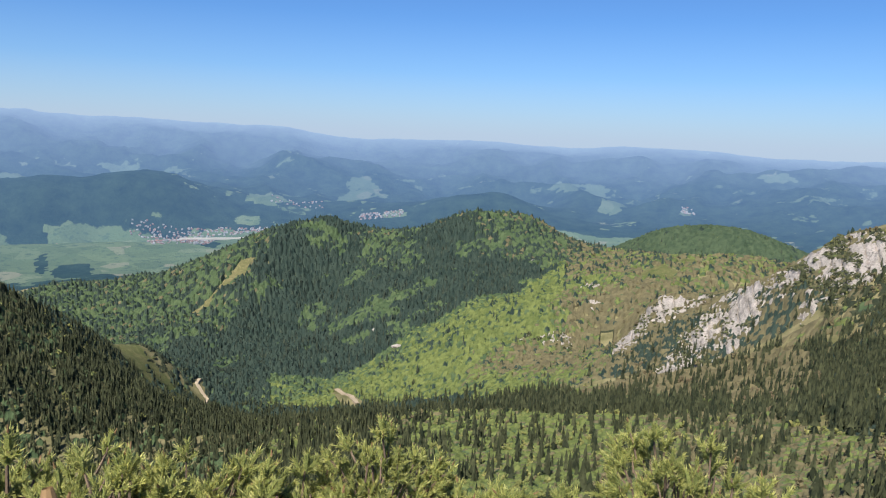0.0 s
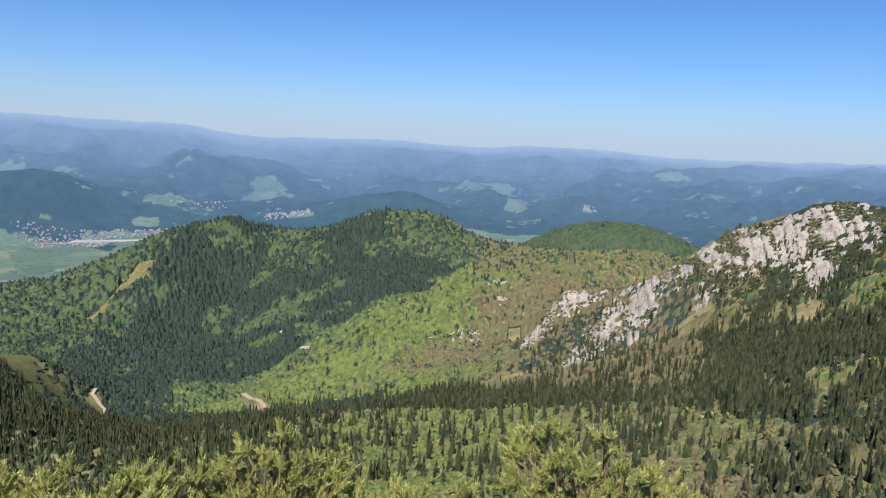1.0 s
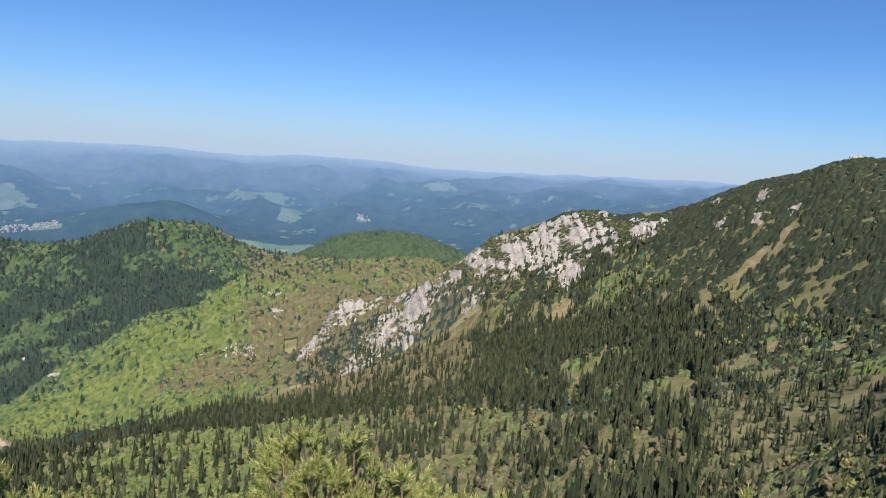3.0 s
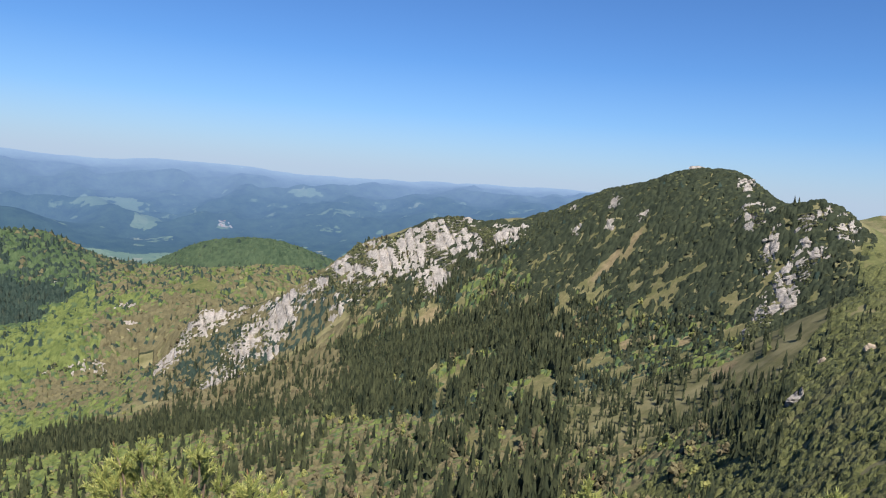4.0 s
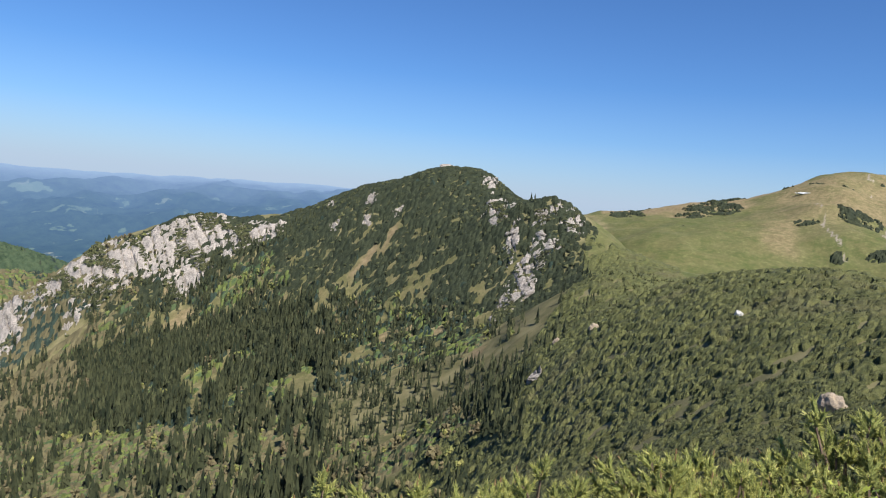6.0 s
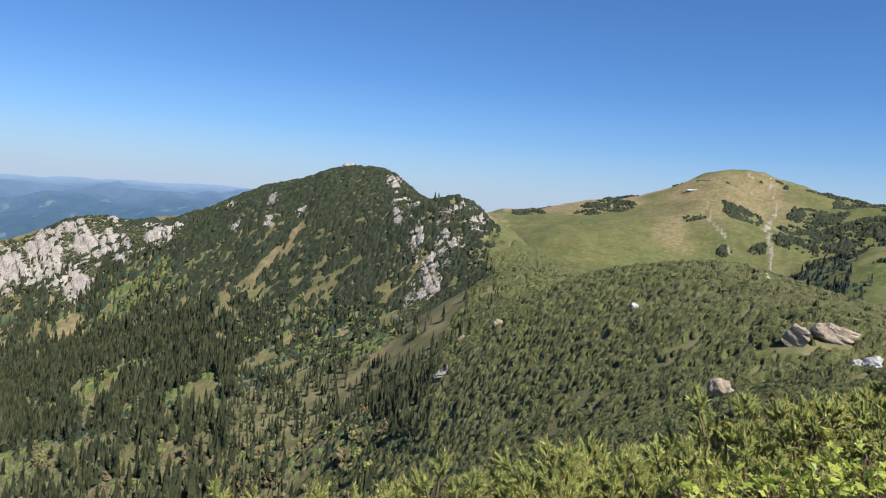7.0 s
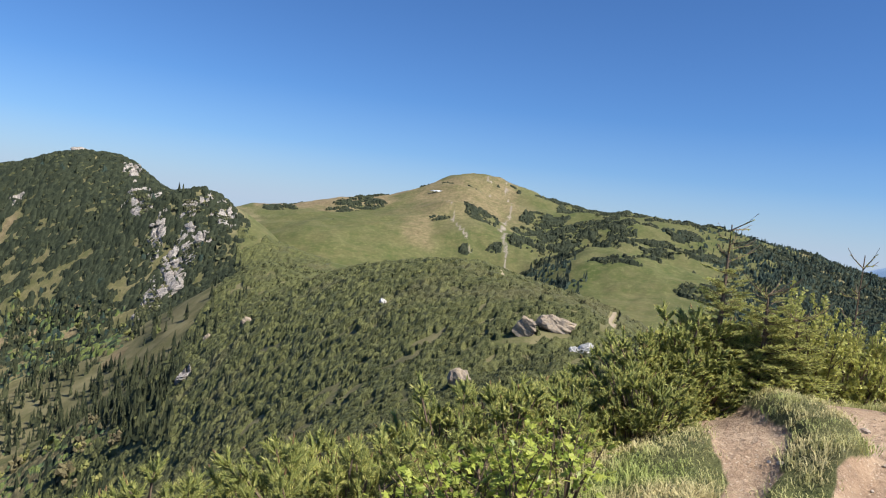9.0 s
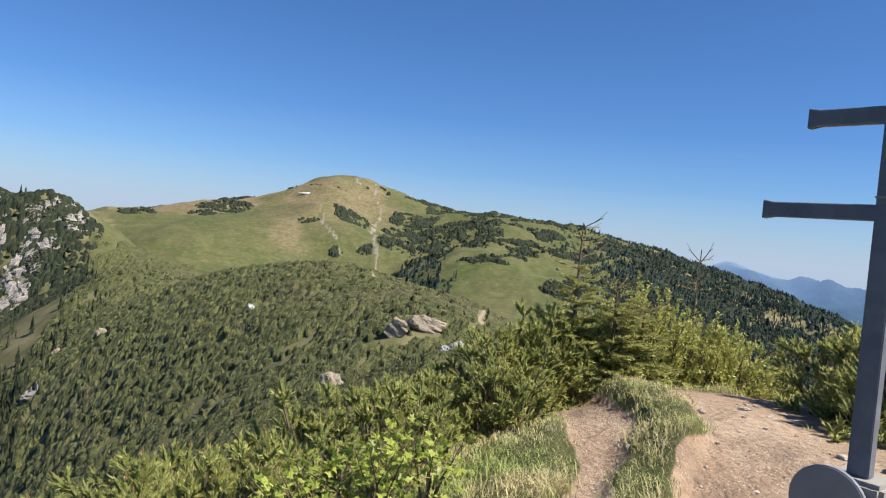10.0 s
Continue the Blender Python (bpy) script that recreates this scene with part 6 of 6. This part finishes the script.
# grass
def tufts(name, seed, spots, tall, label, blades=16):
    rng = np.random.default_rng(seed)
    vs, fs = [], []
    n = len(spots)
    for b in range(blades):
        a = rng.uniform(0, 6.283, n)
        h = tall * rng.uniform(0.45, 1.15, n) * spots[:, 3]
        bend = rng.uniform(0.3, 1.5, n) * h
        ox, oy = rng.normal(0, 0.05, n), rng.normal(0, 0.05, n)
        w = 0.0035
        base = spots[:, :3] + np.stack([ox, oy, np.zeros(n)], 1)
        side = np.stack([-np.sin(a), np.cos(a), np.zeros(n)], 1) * w
        mid = base + np.stack([np.cos(a) * bend * 0.35, np.sin(a) * bend * 0.35, h * 0.65], 1)
        tip = base + np.stack([np.cos(a) * bend, np.sin(a) * bend, h * rng.uniform(0.75, 1.0, n)], 1)
        k = len(vs) * n
        vs += [base - side, base + side, mid + side * 0.7, mid - side * 0.7, tip]
        i = np.arange(n)
        o = [k + j * n + i for j in range(5)]
        fs += [np.stack([o[0], o[1], o[2]], 1), np.stack([o[0], o[2], o[3]], 1), np.stack([o[3], o[2], o[4]], 1)]
    return tagged(mesh_object(name, np.concatenate(vs), np.concatenate(fs), BLADE), label, "grass", kind="stuff")


az, r, rng = scatter(801, 84, 124, 3.0, 12.0, 14000)
x, y = place(az, r)
c = cover(az, r)
keep = (c[:, 2] < 0.35) & (rng.random(len(az)) < 0.75)
x, y, az, r = x[keep], y[keep], az[keep], r[keep]
size = (0.35 + 1.5 * np.clip(fbm(x / 0.5, y / 0.5, 3, 5) + 0.3, 0, 1)) * (1 - 0.35 * island(x, y))
tufts("grass_tufts", 802, np.stack([x, y, height(az, r) - 0.01, size], 1), 0.10, "tufts of green and straw-yellow alpine grass by the trail", 10)


def pebble_look(g):
    return g.mix(g.single(), (0.28, 0.22, 0.17), (0.52, 0.46, 0.39)), None


PEBBLE = material("pale_pebbles", pebble_look, 0.9, 0.15)


def pebble_form(seed):
    v, f = boulder_form(np.random.default_rng(seed), 9, 6, 9)
    return mesh_object("pebble", v * (1, 0.8, 0.55), f, PEBBLE)


pebbles = [pebble_form(900 + k) for k in range(4)]
rng = np.random.default_rng(910)
made = 0
while made < 150:
    az, r = rng.uniform(104, 127), rng.uniform(3.5, 9.5)
    x, y = place(az, r)
    if cover(np.array([az]), np.array([r]))[0, 2] < 0.6:
        continue
    size = 0.012 + 0.055 * rng.random() ** 3
    m = Matrix.Translation((x, y, height(np.array([az]), np.array([r]))[0] + size * 0.15)) @ pose(0, 0, 0, rng.uniform(-15, 15), rng.uniform(-15, 15), rng.uniform(0, 360))
    ob = pebbles[made] if made < 4 else copy_thing(pebbles[made % 4], m)
    ob.matrix_basis = m @ Matrix.Diagonal((size, size, size, 1))
    tagged(ob, "small pale stone lying on the bare earth", "stone", "stones on the bare earth")
    made += 1


# ---- summit cross ----
def steel_look(g):
    v = g.noise(6, 5, 0.7)
    return g.mix(g.ramp(v, (0.4, 0.0), (0.7, 1.0)), (0.105, 0.115, 0.135), (0.16, 0.165, 0.18)), (g.noise(120, 3), 0.15, 0.001)


def plaque_look(g):
    return g.mix(g.noise(14, 4), (0.16, 0.17, 0.19), (0.22, 0.225, 0.24)), None


def concrete_look(g):
    return g.mix(g.noise(9, 6, 0.7), (0.24, 0.225, 0.20), (0.34, 0.32, 0.29)), (g.noise(60, 5), 0.5, 0.006)


STEEL = material("grey_painted_steel", steel_look, 0.5, 0.4)
PLAQUE = material("brushed_plate", plaque_look, 0.42, 0.5)
CONCRETE = material("pale_concrete", concrete_look, 0.92, 0.1)


def part(name, bm, mat, parent, label="", where=None):
    me = bpy.data.meshes.new(name)
    bm.to_mesh(me)
    bm.free()
    me.materials.append(mat)
    ob = new(name, me)
    ob.parent = parent
    if where:
        ob.matrix_basis = where
    return tagged(ob, label) if label else ob


def bar(w, d, h, bevel=0.006):
    bm = bmesh.new()
    bmesh.ops.create_cube(bm, size=1.0)
    bmesh.ops.scale(bm, vec=(w, d, h), verts=bm.verts)
    bmesh.ops.bevel(bm, geom=list(bm.edges), offset=bevel, segments=2, affect='EDGES')
    return bm


def arm(half, deep, tall):
    """A cross bar that flares at both ends."""
    bm = bmesh.new()
    xs = [(-half, 1.28), (-half + 0.05, 1.0), (half - 0.05, 1.0), (half, 1.28)]
    rings = [[bm.verts.new((x, y * deep / 2, z * s * tall / 2)) for y, z in ((-1, -1), (1, -1), (1, 1), (-1, 1))] for x, s in xs]
    for a, b in zip(rings, rings[1:]):
        for k in range(4):
            bm.faces.new((a[k], a[(k + 1) % 4], b[(k + 1) % 4], b[k]))
    bm.faces.new(rings[0][::-1])
    bm.faces.new(rings[-1])
    bmesh.ops.recalc_face_normals(bm, faces=bm.faces)
    bmesh.ops.bevel(bm, geom=list(bm.edges), offset=0.004, segments=1, affect='EDGES')
    return bm


CROSS_R, K = 3.6, 0.655
x, y, z = spot(121.5, CROSS_R, 90.5, 0.0)
foot = EYE - CROSS_R * math.tan(radians(13.4))
cross = tagged(new("summit_cross"), "dark grey steel double-barred cross on a pale stone pillar", "cross")
cross.matrix_basis = Matrix.Translation((x, y, foot)) @ pose(0, 0, 0, 0, 0, 90 - 52)
part("pole", bar(0.135 * K, 0.09 * K, 1.95, 0.004), STEEL, cross, where=pose(0, 0, 0.975))
part("lower_arm", arm(0.82 * K, 0.07 * K, 0.105 * K), STEEL, cross, where=pose(0, 0.008, 1.855 - foot))
part("upper_arm", arm(0.56 * K, 0.07 * K, 0.11 * K), STEEL, cross, where=pose(0, 0.008, 2.272 - foot))
part("band", bar(0.098, 0.069, 0.008, 0.002), CONCRETE, cross, "thin pale band", pose(0, 0, 1.921 - foot))
bm = bmesh.new()
bmesh.ops.create_cone(bm, cap_ends=True, segments=48, radius1=0.16, radius2=0.16, depth=0.03)
bmesh.ops.bevel(bm, geom=[e for e in bm.edges if len(e.link_faces) == 2], offset=0.005, segments=2, affect='EDGES')
part("round_plate", bm, PLAQUE, cross, "round grey metal plate", pose(0.07, 0.115, -0.125, 88, 0, 0))
base = bar(0.24, 0.22, 1.1, 0.02)
for v in base.verts:
    v.co += 0.012 * noise.noise_vector(v.co * 5)
part("pillar", base, CONCRETE, cross, "pale stone pillar", pose(0, -0.02, -0.55))

# broken reddish stump among the pines
s = Shape()
s.tube([Vector((0, 0, -0.9)), Vector((0.01, 0, 0.0)), Vector((0.03, 0.01, 0.16)), Vector((0.02, 0.02, 0.22))], [0.05, 0.042, 0.036, 0.02], 0, 9)
s.tube([Vector((0.01, 0, 0.05)), Vector((0.08, 0.03, 0.13)), Vector((0.10, 0.03, 0.2))], [0.02, 0.014, 0.006], 0, 6)
stump = tagged(new("broken_stump", s.mesh("broken_stump", [BUD])), "reddish broken pine stump between the bushes", "stump")
x, y, z = spot(-29.5, 3.0, 0)
stump.matrix_basis = Matrix.Translation((x, y, EYE + 3.0 * math.tan(radians(-25.2)) - 0.2))
